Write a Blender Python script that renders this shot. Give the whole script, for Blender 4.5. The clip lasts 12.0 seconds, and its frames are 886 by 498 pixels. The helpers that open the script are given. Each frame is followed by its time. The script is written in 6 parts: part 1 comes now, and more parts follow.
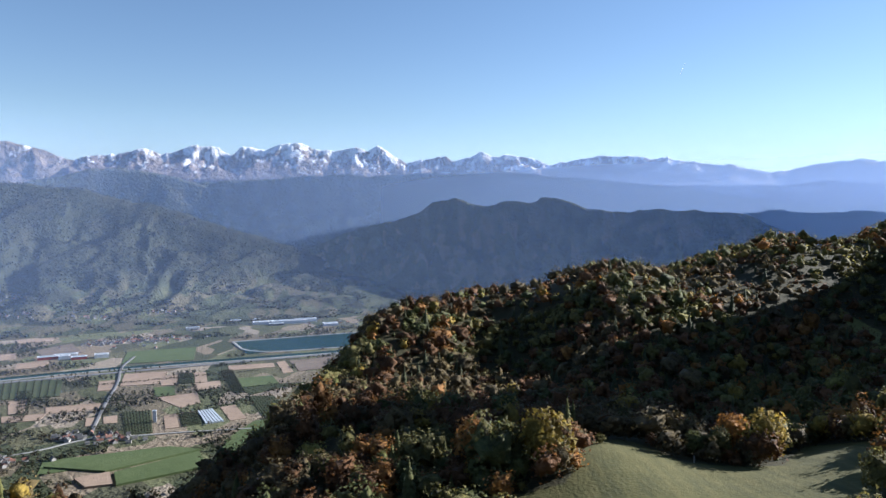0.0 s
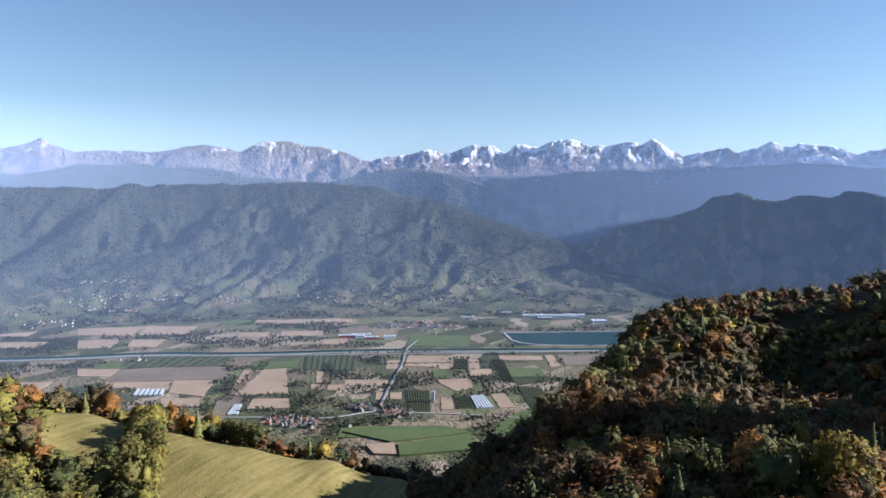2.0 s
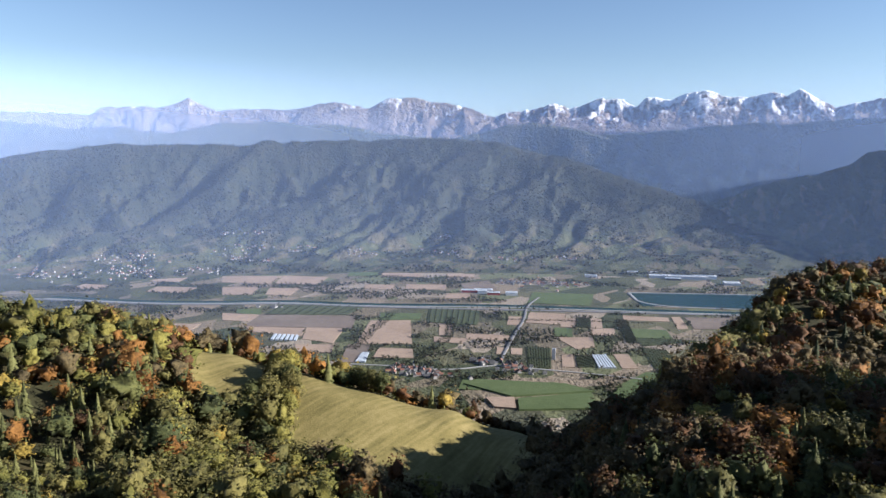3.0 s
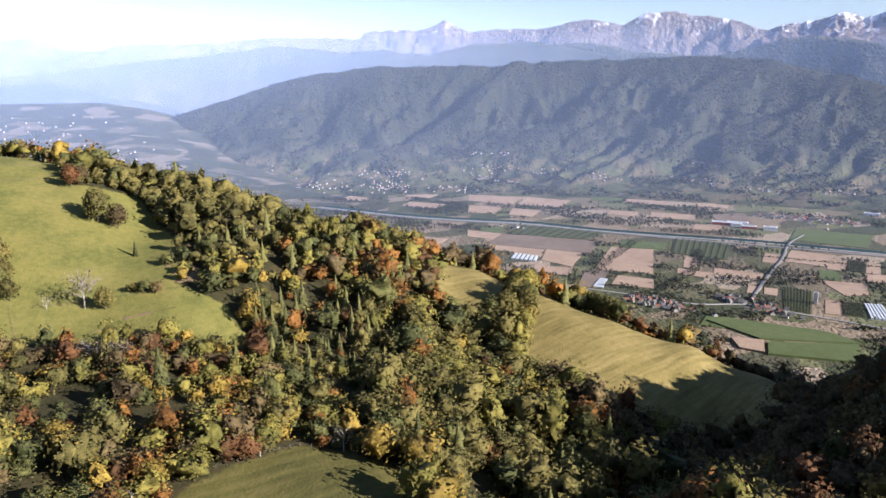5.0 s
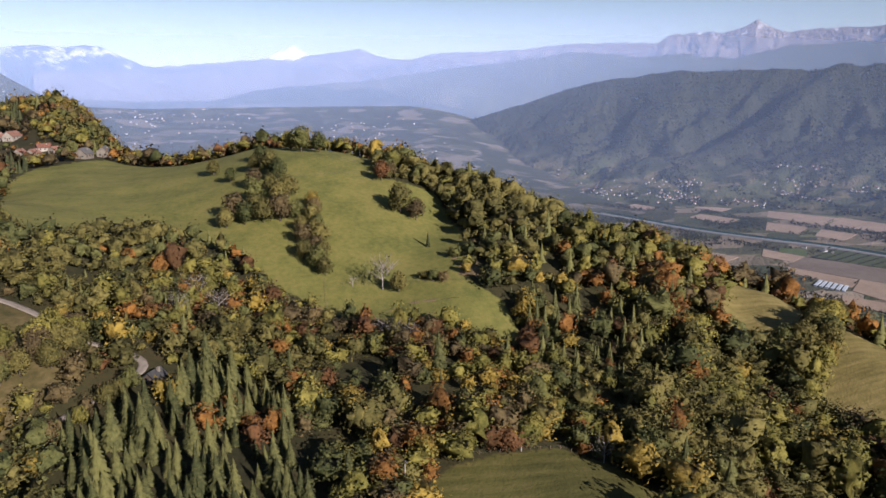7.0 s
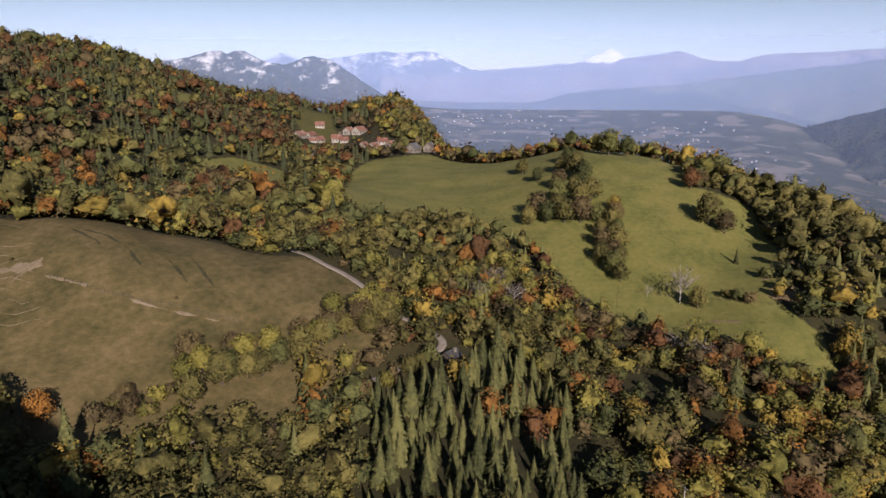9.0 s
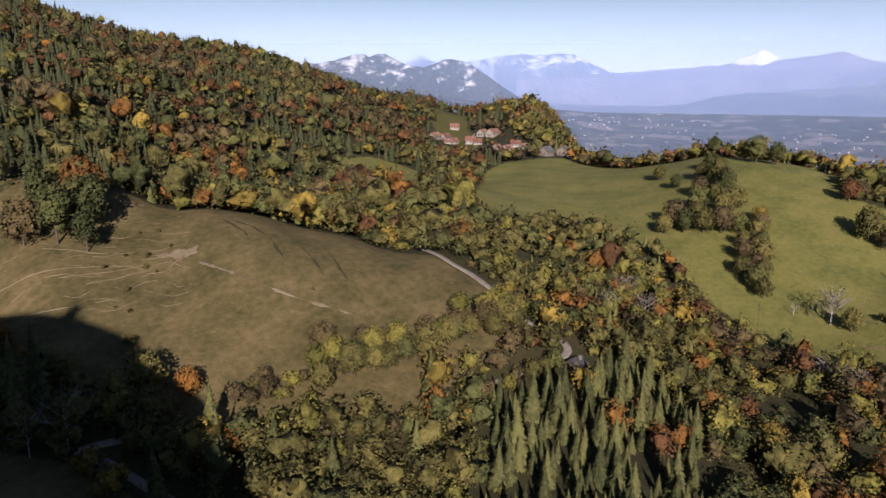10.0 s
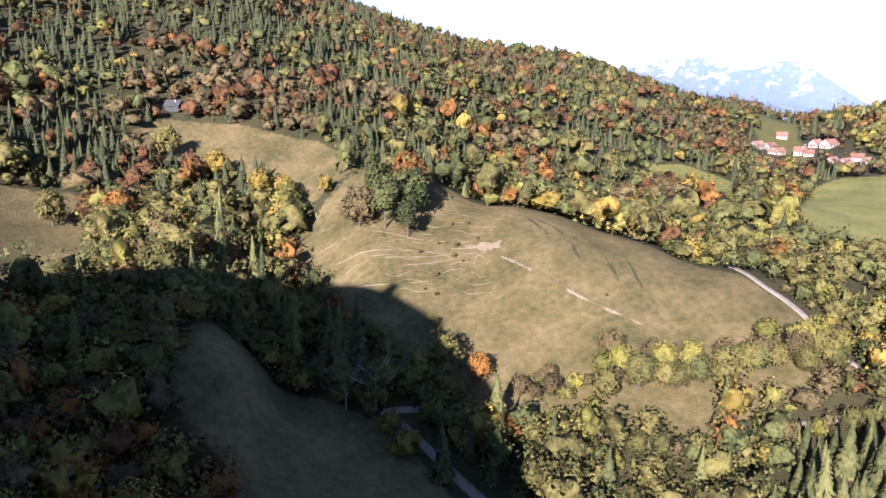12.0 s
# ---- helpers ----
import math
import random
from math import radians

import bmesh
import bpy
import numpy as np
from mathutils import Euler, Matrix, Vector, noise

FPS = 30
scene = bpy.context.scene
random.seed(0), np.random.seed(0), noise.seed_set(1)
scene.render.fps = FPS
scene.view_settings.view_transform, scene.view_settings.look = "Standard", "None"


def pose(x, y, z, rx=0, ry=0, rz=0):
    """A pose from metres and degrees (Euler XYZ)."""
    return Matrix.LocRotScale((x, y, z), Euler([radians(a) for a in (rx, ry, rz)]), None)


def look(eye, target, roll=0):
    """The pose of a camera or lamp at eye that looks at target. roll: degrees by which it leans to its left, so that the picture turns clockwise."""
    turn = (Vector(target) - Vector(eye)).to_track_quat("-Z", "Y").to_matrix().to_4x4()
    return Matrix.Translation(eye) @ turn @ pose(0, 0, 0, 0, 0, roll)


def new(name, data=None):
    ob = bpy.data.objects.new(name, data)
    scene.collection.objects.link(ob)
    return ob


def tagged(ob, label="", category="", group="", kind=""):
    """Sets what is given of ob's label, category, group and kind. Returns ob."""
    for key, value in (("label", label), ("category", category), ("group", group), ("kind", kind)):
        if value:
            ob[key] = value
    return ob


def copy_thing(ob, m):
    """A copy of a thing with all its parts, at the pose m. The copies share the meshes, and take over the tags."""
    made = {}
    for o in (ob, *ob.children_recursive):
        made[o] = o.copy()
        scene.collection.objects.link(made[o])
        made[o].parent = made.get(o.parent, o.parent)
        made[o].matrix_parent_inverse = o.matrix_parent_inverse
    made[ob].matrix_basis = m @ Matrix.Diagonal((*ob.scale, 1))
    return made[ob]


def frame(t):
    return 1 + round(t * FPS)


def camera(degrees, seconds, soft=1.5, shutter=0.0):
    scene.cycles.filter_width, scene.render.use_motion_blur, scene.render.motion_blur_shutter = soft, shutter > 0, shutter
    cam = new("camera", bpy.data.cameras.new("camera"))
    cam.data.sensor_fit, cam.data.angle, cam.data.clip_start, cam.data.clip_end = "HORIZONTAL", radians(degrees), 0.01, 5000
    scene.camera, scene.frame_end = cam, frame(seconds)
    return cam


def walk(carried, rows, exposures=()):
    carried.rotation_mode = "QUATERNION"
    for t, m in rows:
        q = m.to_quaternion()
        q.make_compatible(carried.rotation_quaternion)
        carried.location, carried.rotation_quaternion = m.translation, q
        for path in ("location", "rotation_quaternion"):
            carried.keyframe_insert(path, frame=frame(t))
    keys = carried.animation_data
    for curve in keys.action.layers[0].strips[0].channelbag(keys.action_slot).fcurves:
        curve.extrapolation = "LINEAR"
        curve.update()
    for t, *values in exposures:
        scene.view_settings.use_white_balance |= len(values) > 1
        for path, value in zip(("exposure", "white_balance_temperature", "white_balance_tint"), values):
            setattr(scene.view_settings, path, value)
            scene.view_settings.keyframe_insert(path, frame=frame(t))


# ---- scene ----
# ---- camera: a drone that hovers and turns to the left ----
cam = camera(64.4, 12.0)
PATH = [
    (0.0, 86.7, -0.6, 0.0), (0.5, 86.72, -0.52, 4.95), (1.0, 86.74, -0.49, 10.72), (1.5, 86.72, -0.43, 16.96),
    (2.0, 86.17, -0.43, 21.73), (2.5, 84.75, -0.37, 26.79), (3.0, 82.54, -0.38, 31.75), (3.2, 81.55, -0.34, 33.48), (4.8, 76.19, 0.07, 49.43), (5.0, 76.24, 0.08, 51.46),
    (5.5, 76.35, 0.14, 56.59), (6.0, 76.49, 0.18, 62.25), (6.5, 76.61, 0.23, 68.24), (7.0, 76.71, 0.25, 74.44),
    (7.5, 76.83, 0.18, 81.8), (7.7, 76.9, 0.16, 85.1), (9.3, 77.04, -0.05, 101.55), (9.5, 77.1, -0.08, 103.48), (10.0, 77.16, -0.2, 109.73), (10.5, 77.19, -0.29, 115.55),
    (11.0, 77.22, -0.36, 121.71), (11.5, 77.27, -0.48, 128.4), (12.0, 77.29, -0.54, 134.3),
]
walk(cam, [(t, pose(0, 0, 0, rx, ry, rz)) for t, rx, ry, rz in PATH], exposures=[(0.0, 1.46, 5420, 12), (3.0, 1.42, 5580, 14), (5.0, 1.58, 5900, 20), (5.5, 1.32, 5950, 21), (6.0, 1.08, 5950, 22), (6.5, 0.92, 5950, 22), (7.5, 0.7, 6000, 22), (9.5, 0.54, 6150, 25), (10.5, 0.85, 5850, 25), (11.5, 1.64, 5550, 25), (12.0, 2.08, 5480, 27)])

# ---- light: low autumn sun, clear sky ----
SUN_AZ, SUN_EL = radians(66), radians(23)          # clockwise from +y, above the horizon
world = bpy.data.worlds.new("sky")
scene.world = world
world.use_nodes = True
wn = world.node_tree.nodes
sky = wn.new("ShaderNodeTexSky")
sky.sky_type = "NISHITA"
sky.sun_disc = False
sky.sun_elevation, sky.sun_rotation = SUN_EL, SUN_AZ
sky.altitude, sky.air_density, sky.dust_density, sky.ozone_density = 900, 1.0, 0.08, 0.5
wn["Background"].inputs["Strength"].default_value = 0.047
world.node_tree.links.new(sky.outputs["Color"], wn["Background"].inputs["Color"])
sun_data = bpy.data.lights.new("sun", "SUN")
sun_data.energy, sun_data.angle, sun_data.color = 5.0, radians(0.53), (1.0, 0.9, 0.75)
sun = new("sun", sun_data)
TO_SUN = Vector((math.sin(SUN_AZ) * math.cos(SUN_EL), math.cos(SUN_AZ) * math.cos(SUN_EL), math.sin(SUN_EL)))
sun.matrix_world = look(TO_SUN * 400, (0, 0, 0))
# ---- relief: spot heights (bearing to the left of +y in degrees, distance, height; the camera is at 0, 0, 0) ----
WOODED_AND_SHADE_HILL = [
    # bearings -60 to -42: unseen hill out of view, added to shadow the slope
    (-60, 700, 60), (-52, 700, 100), (-42, 700, 85), (-47, 620, 138), (-42, 545, 118), (-51, 540, 75), (-35, 540, -55), (-35, 620, -36), (-35.5, 700, -2), (-32, 700, -14), (-25.6, 680, -27), (-22.6, 650, -38), (-18.6, 570, -52), (-12.6, 560, -47),
    (-6.8, 520, -61), (-3.6, 500, -61), (2, 470, -67), (4.7, 440, -69), (6.6, 420, -78), (8.4, 400, -90), (10.6, 380, -103),
    (12.9, 360, -115), (15.5, 345, -123), (19, 325, -127), (21.5, 310, -130), (0, 700, -190), (-20, 950, -150),
    (10, 600, -250), (20, 480, -230), (-10, 800, -190), (-35, 1000, -60), (-3.2, 300, -86), (-12.4, 300, -82), (-20.9, 320, -84),
    (-28.5, 400, -80), (-32.6, 400, -76), (-30.1, 520, -63), (-4, 400, -91), (-5, 345, -93), (-15, 400, -60), (-18, 460, -52), (2.5, 400, -74), (5, 350, -86), (-9, 400, -80)]
FRONT_AND_SHADE_HILL = [
    (-12.5, 200, -66), (-19, 190, -66), (-27, 190, -65), (-32.8, 220, -62), (-5.7, 165, -69), (-23.2, 165, -63),
    (-8.4, 205, -71), (8.4, 230, -74), (14, 245, -84), (0, 220, -74), (0, 120, -72), (-30, 100, -60), (-10, 60, -72), (18, 230, -98), (25, 160, -95), (14, 170, -84),
    # bearings -108 to -145: unseen hill behind the camera, added to shade the valley
    (-60, 200, -60), (-85, 150, -45), (-108, 140, 37), (-125, 130, 53), (-145, 140, 8), (-170, 150, -38), (-166, 180, -24), (-152, 250, -10), (180, 220, -38), (-60, 420, -60), (-40, 300, -72), (-40, 420, -70), (-50, 420, -66),
    (-90, 400, 20), (-120, 400, 60), (-160, 450, 32), (-90, 1000, 80), (-140, 1000, 160), (180, 800, 150)]
DARK_VALLEY = [
    (152, 180, -66), (143, 150, -89), (157, 150, -83), (150, 165, -80), (145, 172, -87), (165, 160, -76),
    (155, 420, -17), (150, 400, -19), (144, 370, -26), (166.6, 330, -39), (165, 270, -56), (155, 250, -60), (153, 215, -66), (148, 200, -88), (147, 245, -79), (146, 290, -65), (160, 90, -80), (100, 60, -95), (40, 60, -95)]
KNOLL = [
    (140.8, 330, -36), (134.4, 310, -41.5), (128.8, 290, -48), (124.2, 285, -51), (117.4, 270, -57.5), (111, 260, -63),
    (106.8, 245, -68.5), (103.5, 230, -74.5), (130.6, 270, -58), (135.3, 290, -51), (141, 260, -61), (136.2, 225, -74),
    (130.8, 190, -84.5), (123.6, 200, -82), (114.5, 210, -78), (104.5, 215, -74), (135.2, 190, -85), (130.6, 150, -94), (138.2, 180, -87),
    (131.8, 185, -88), (125.8, 178, -88), (118.6, 175, -88), (111.8, 178, -88), (104.1, 200, -82.5), (98.3, 203, -82), (97.8, 220, -80), (92.4, 172, -88), (105, 150, -92)]
FOREST_HILL = [
    (132.5, 365, -52), (127.8, 350, -56), (120.9, 335, -63), (113.9, 305, -67), (108.3, 400, -55), (119.3, 480, -47), (110.1, 430, -58),
    (142.4, 750, 72), (138, 780, 54), (133.6, 800, 36), (129.2, 830, 22), (124.8, 850, 23), (119.6, 880, 6), (114.2, 900, -15),
    (111, 920, -18), (109.9, 950, -26), (105.5, 1000, -29), (100.9, 1050, -45), (151, 700, 105), (161, 650, 95), (170, 600, 85),
    (134, 520, -2), (126, 560, -8), (145, 500, 15), (118, 650, -22), (140, 1100, 110), (125, 1200, 60), (110, 1300, -80)]
PASTURE = [
    (110, 780, -48), (107.3, 700, -59), (105.5, 820, -44), (101.4, 640, -56), (104.6, 560, -59), (100, 600, -60), (93.6, 540, -55.5), (89.3, 500, -43),
    (83, 470, -44), (92.2, 430, -57.5), (99.4, 370, -68.5), (96.2, 350, -70.5), (89.7, 310, -79), (85, 280, -88), (78.5, 260, -90.5), (69.3, 250, -95),
    (74.1, 380, -72), (73.5, 300, -79), (67.4, 265, -92), (80.6, 440, -50), (89.2, 350, -68.5), (92, 660, -85), (90, 900, -210), (80, 700, -150),
    (86, 600, -72), (98, 900, -110), (75, 600, -150), (108, 560, -58), (108.3, 480, -66)]
FOREST_SPUR = [
    (77.7, 455, -49), (72.5, 430, -59), (65.1, 380, -73), (60.5, 350, -80), (55.9, 320, -87), (52.5, 300, -98), (51, 270, -108), (46.1, 240, -114),
    (42.1, 215, -117), (39.2, 205, -116), (66, 255, -98), (62, 290, -90), (58, 230, -104), (63.9, 178, -98), (71.9, 165, -95.5), (75.8, 155, -95),
    (57.9, 170, -100), (51.2, 160, -104), (67.6, 150, -97), (84, 200, -92), (78, 210, -93), (70, 205, -96)]
HAY_MEADOW = [
    (54.4, 390, -94), (48.8, 370, -101), (42.6, 350, -109), (37.2, 335, -115), (30.7, 320, -118), (25.5, 315, -126), (51, 320, -105), (44.3, 290, -114),
    (41.3, 260, -119), (37.5, 260, -121), (39.3, 240, -118), (31.8, 235, -133), (40.8, 200, -122), (29, 270, -134),
    (50, 480, -175), (40, 450, -195), (30, 420, -210), (57, 480, -150), (64, 520, -150), (28, 200, -118)]
VALLEY_FLOOR = -500.0
spots = WOODED_AND_SHADE_HILL + FRONT_AND_SHADE_HILL + DARK_VALLEY + KNOLL + FOREST_HILL + PASTURE + FOREST_SPUR + HAY_MEADOW
for bearing in range(-40, 100, 12):                       # the scarp down to the valley floor
    spots += [(bearing, 1150, -497), (bearing, 1500, -500)]


def warp(x, y):
    r = np.maximum(np.hypot(x, y), 1e-6)
    k = np.log1p(r / 40.0) / r
    return np.stack([x * k, y * k], -1)


def spline_kernel(d2):
    return 0.5 * d2 * np.log(d2 + 1e-12)


def polar(bearing, r):
    a = np.radians(bearing)
    return -np.sin(a) * r, np.cos(a) * r


S = np.array(spots, float)
SP = warp(*polar(S[:, 0], S[:, 1]))
n = len(S)
A = np.zeros((n + 3, n + 3))
A[:n, :n] = spline_kernel(((SP[:, None] - SP[None]) ** 2).sum(-1)) + np.eye(n) * 0.002
A[:n, n], A[:n, n + 1:] = 1, SP
A[n:, :n] = A[:n, n:].T
WEIGHTS = np.linalg.solve(A, np.concatenate([S[:, 2], np.zeros(3)]))


def smooth(a, b, v):
    t = np.clip((v - a) / (b - a), 0, 1)
    return t * t * (3 - 2 * t)


def lattice(ix, iy, seed):
    h = np.sin(ix * 127.1 + iy * 311.7 + seed * 74.7) * 43758.5453
    return h - np.floor(h)


def value_noise(x, y, seed=0):
    ix, iy = np.floor(x), np.floor(y)
    fx, fy = x - ix, y - iy
    fx, fy = fx * fx * (3 - 2 * fx), fy * fy * (3 - 2 * fy)
    a = lattice(ix, iy, seed) * (1 - fx) + lattice(ix + 1, iy, seed) * fx
    b = lattice(ix, iy + 1, seed) * (1 - fx) + lattice(ix + 1, iy + 1, seed) * fx
    return (a * (1 - fy) + b * fy) * 2 - 1


def fbm(x, y, size, octaves=4, seed=0, gain=0.5):
    out, amp, k = 0.0, 1.0, 1.0 / size
    for o in range(octaves):
        out = out + amp * value_noise(x * k + 17.3 * o, y * k - 9.1 * o, seed + o)
        amp, k = amp * gain, k * 2.03
    return out


def ridged(x, y, size, octaves=4, seed=0):
    out, amp, k = 0.0, 1.0, 1.0 / size
    for o in range(octaves):
        out = out + amp * (1 - 2 * np.abs(value_noise(x * k + 5.7 * o, y * k + 3.3 * o, seed + o)))
        amp, k = amp * 0.5, k * 2.1
    return out


def height(x, y):
    """Height of the ground at x, y (arrays)."""
    x, y = np.atleast_1d(np.asarray(x, float)), np.atleast_1d(np.asarray(y, float))
    r, bearing = np.hypot(x, y), np.degrees(np.arctan2(-x, y))
    z = np.empty(x.shape)
    flat, fz = np.stack([x.ravel(), y.ravel()], 1), np.empty(x.size)
    for i in range(0, x.size, 20000):
        P = warp(flat[i:i + 20000, 0], flat[i:i + 20000, 1])
        K = spline_kernel(((P[:, None] - SP[None]) ** 2).sum(-1))
        fz[i:i + 20000] = K @ WEIGHTS[:n] + WEIGHTS[n] + P @ WEIGHTS[n + 1:]
    z = fz.reshape(x.shape) + fbm(x, y, 34, 4, 3) * 0.55 * smooth(60, 200, r)
    north = smooth(58, 78, bearing)
    plain = VALLEY_FLOOR + north * np.clip((r - 2700) / 1750, 0, 1) * 400
    behind = np.maximum(smooth(96, 118, bearing), 1 - smooth(-75, -35, bearing))
    base = plain * (1 - behind) + 0 * behind
    w = smooth(1050, 1450, r)
    return z * (1 - w) + base * w


# ---- materials ----
def material(name, colours, size=1.0, rough=0.9, bump=0.3, bump_size=None, detail=8.0, spread=1.0, coords="Object", metal=0.0, second=None, island=0.0, objects=0.0):
    """Noise at two sizes between the given colours, fine relief, and an even roughness."""
    m = bpy.data.materials.new(name)
    m.use_nodes = True
    nt = m.node_tree
    bsdf = nt.nodes["Principled BSDF"]
    bsdf.inputs["Roughness"].default_value = rough
    bsdf.inputs["Metallic"].default_value = metal
    bsdf.inputs["Specular IOR Level"].default_value = 0.25
    tc = nt.nodes.new("ShaderNodeTexCoord")
    noise_tex = nt.nodes.new("ShaderNodeTexNoise")
    noise_tex.inputs["Scale"].default_value, noise_tex.inputs["Detail"].default_value, noise_tex.inputs["Roughness"].default_value = 1.0 / size, detail, 0.6
    nt.links.new(tc.outputs[coords], noise_tex.inputs["Vector"])
    value = noise_tex.outputs["Fac"]
    if second:
        big = nt.nodes.new("ShaderNodeTexNoise")
        big.inputs["Scale"].default_value, big.inputs["Detail"].default_value = 1.0 / second, 4.0
        nt.links.new(tc.outputs[coords], big.inputs["Vector"])
        mixv = nt.nodes.new("ShaderNodeMath")
        mixv.operation = "ADD"
        nt.links.new(value, mixv.inputs[0])
        nt.links.new(big.outputs["Fac"], mixv.inputs[1])
        half = nt.nodes.new("ShaderNodeMath")
        half.operation = "MULTIPLY"
        half.inputs[1].default_value = 0.5
        nt.links.new(mixv.outputs[0], half.inputs[0])
        value = half.outputs[0]
    for amount, node, socket in ((island, "ShaderNodeNewGeometry", "Random Per Island"), (objects, "ShaderNodeObjectInfo", "Random")):
        if amount:
            rnd = nt.nodes.new(node)
            sub = nt.nodes.new("ShaderNodeMath")
            sub.operation = "MULTIPLY_ADD"
            sub.inputs[1].default_value, sub.inputs[2].default_value = amount, -amount / 2
            nt.links.new(rnd.outputs[socket], sub.inputs[0])
            add = nt.nodes.new("ShaderNodeMath")
            nt.links.new(value, add.inputs[0])
            nt.links.new(sub.outputs[0], add.inputs[1])
            value = add.outputs[0]
    ramp = nt.nodes.new("ShaderNodeValToRGB")
    e = ramp.color_ramp.elements
    lo, hi = 0.5 - 0.2 * spread, 0.5 + 0.2 * spread
    while len(e) < len(colours):
        e.new(0.5)
    for i, c in enumerate(colours):
        e[i].position = lo + (hi - lo) * i / max(1, len(colours) - 1)
        e[i].color = (*c, 1)
    nt.links.new(value, ramp.inputs["Fac"])
    nt.links.new(ramp.outputs["Color"], bsdf.inputs["Base Color"])
    if bump:
        fine = nt.nodes.new("ShaderNodeTexNoise")
        fine.inputs["Scale"].default_value, fine.inputs["Detail"].default_value = 1.0 / (bump_size or size * 0.4), 6.0
        nt.links.new(tc.outputs[coords], fine.inputs["Vector"])
        b = nt.nodes.new("ShaderNodeBump")
        b.inputs["Strength"].default_value, b.inputs["Distance"].default_value = bump, (bump_size or size * 0.4)
        nt.links.new(fine.outputs["Fac"], b.inputs["Height"])
        nt.links.new(b.outputs["Normal"], bsdf.inputs["Normal"])
    return m


COVERS = {
    "grass": [(0.088, 0.095, 0.022), (0.132, 0.128, 0.031), (0.176, 0.155, 0.043)],
    "hay": [(0.098, 0.082, 0.023), (0.16, 0.129, 0.041), (0.222, 0.176, 0.066)],
    "knoll": [(0.050, 0.045, 0.014), (0.092, 0.072, 0.027), (0.140, 0.103, 0.045)],
    "turf": [(0.048, 0.048, 0.011), (0.076, 0.071, 0.017), (0.108, 0.093, 0.028)],
}
LITTER_COLOURS = [(0.016, 0.016, 0.006), (0.033, 0.031, 0.011), (0.058, 0.043, 0.016)]


def ramp_of(nt, value, colours, lo=0.3, hi=0.7):
    ramp = nt.nodes.new("ShaderNodeValToRGB")
    e = ramp.color_ramp.elements
    while len(e) < len(colours):
        e.new(0.5)
    for i, c in enumerate(colours):
        e[i].position, e[i].color = lo + (hi - lo) * i / (len(colours) - 1), (*c, 1)
    nt.links.new(value, ramp.inputs["Fac"])
    return ramp.outputs["Color"]


def land_cover(name):
    """Leaf litter, with the grass of each kind where the ground carries it; ragged borders."""
    m = material(name, LITTER_COLOURS, size=2.6, second=17, bump=0.3, bump_size=0.9)
    nt = m.node_tree
    bsdf = nt.nodes["Principled BSDF"]
    ramp0 = bsdf.inputs["Base Color"].links[0].from_node
    value = ramp0.inputs["Fac"].links[0].from_socket
    colour = ramp0.outputs["Color"]
    tc, ragged, mp, streak = (nt.nodes.new(k) for k in ("ShaderNodeTexCoord", "ShaderNodeTexNoise", "ShaderNodeMapping", "ShaderNodeTexNoise"))
    ragged.inputs["Scale"].default_value, ragged.inputs["Detail"].default_value = 0.45, 5
    nt.links.new(tc.outputs["Object"], ragged.inputs["Vector"])
    mp.inputs["Rotation"].default_value, mp.inputs["Scale"].default_value = (0, 0, radians(-42)), (0.8, 0.09, 0.1)
    nt.links.new(tc.outputs["Object"], mp.inputs["Vector"])
    nt.links.new(mp.outputs[0], streak.inputs["Vector"])
    streak.inputs["Scale"].default_value, streak.inputs["Detail"].default_value = 0.55, 5
    both = nt.nodes.new("ShaderNodeMath")
    both.operation = "MULTIPLY_ADD"
    both.inputs[1].default_value = 0.5
    half = nt.nodes.new("ShaderNodeMath")
    half.operation = "MULTIPLY"
    half.inputs[1].default_value = 0.5
    nt.links.new(value, half.inputs[0])
    nt.links.new(streak.outputs["Fac"], both.inputs[0])
    nt.links.new(half.outputs[0], both.inputs[2])
    for kind, colours in COVERS.items():
        at = nt.nodes.new("ShaderNodeAttribute")
        at.attribute_name = kind
        add = nt.nodes.new("ShaderNodeMath")
        nt.links.new(at.outputs["Fac"], add.inputs[0])
        nt.links.new(ragged.outputs["Fac"], add.inputs[1])
        cut = nt.nodes.new("ShaderNodeMapRange")
        cut.inputs["From Min"].default_value, cut.inputs["From Max"].default_value = 0.85, 1.15
        nt.links.new(add.outputs[0], cut.inputs["Value"])
        mix = nt.nodes.new("ShaderNodeMix")
        mix.data_type = "RGBA"
        nt.links.new(cut.outputs["Result"], mix.inputs["Factor"])
        nt.links.new(colour, mix.inputs["A"])
        nt.links.new(ramp_of(nt, both.outputs[0] if kind in ("hay", "turf") else value, colours, 0.36, 0.64), mix.inputs["B"])
        colour = mix.outputs["Result"]
    nt.links.new(colour, bsdf.inputs["Base Color"])
    return m


LAND = land_cover("hillside_land")


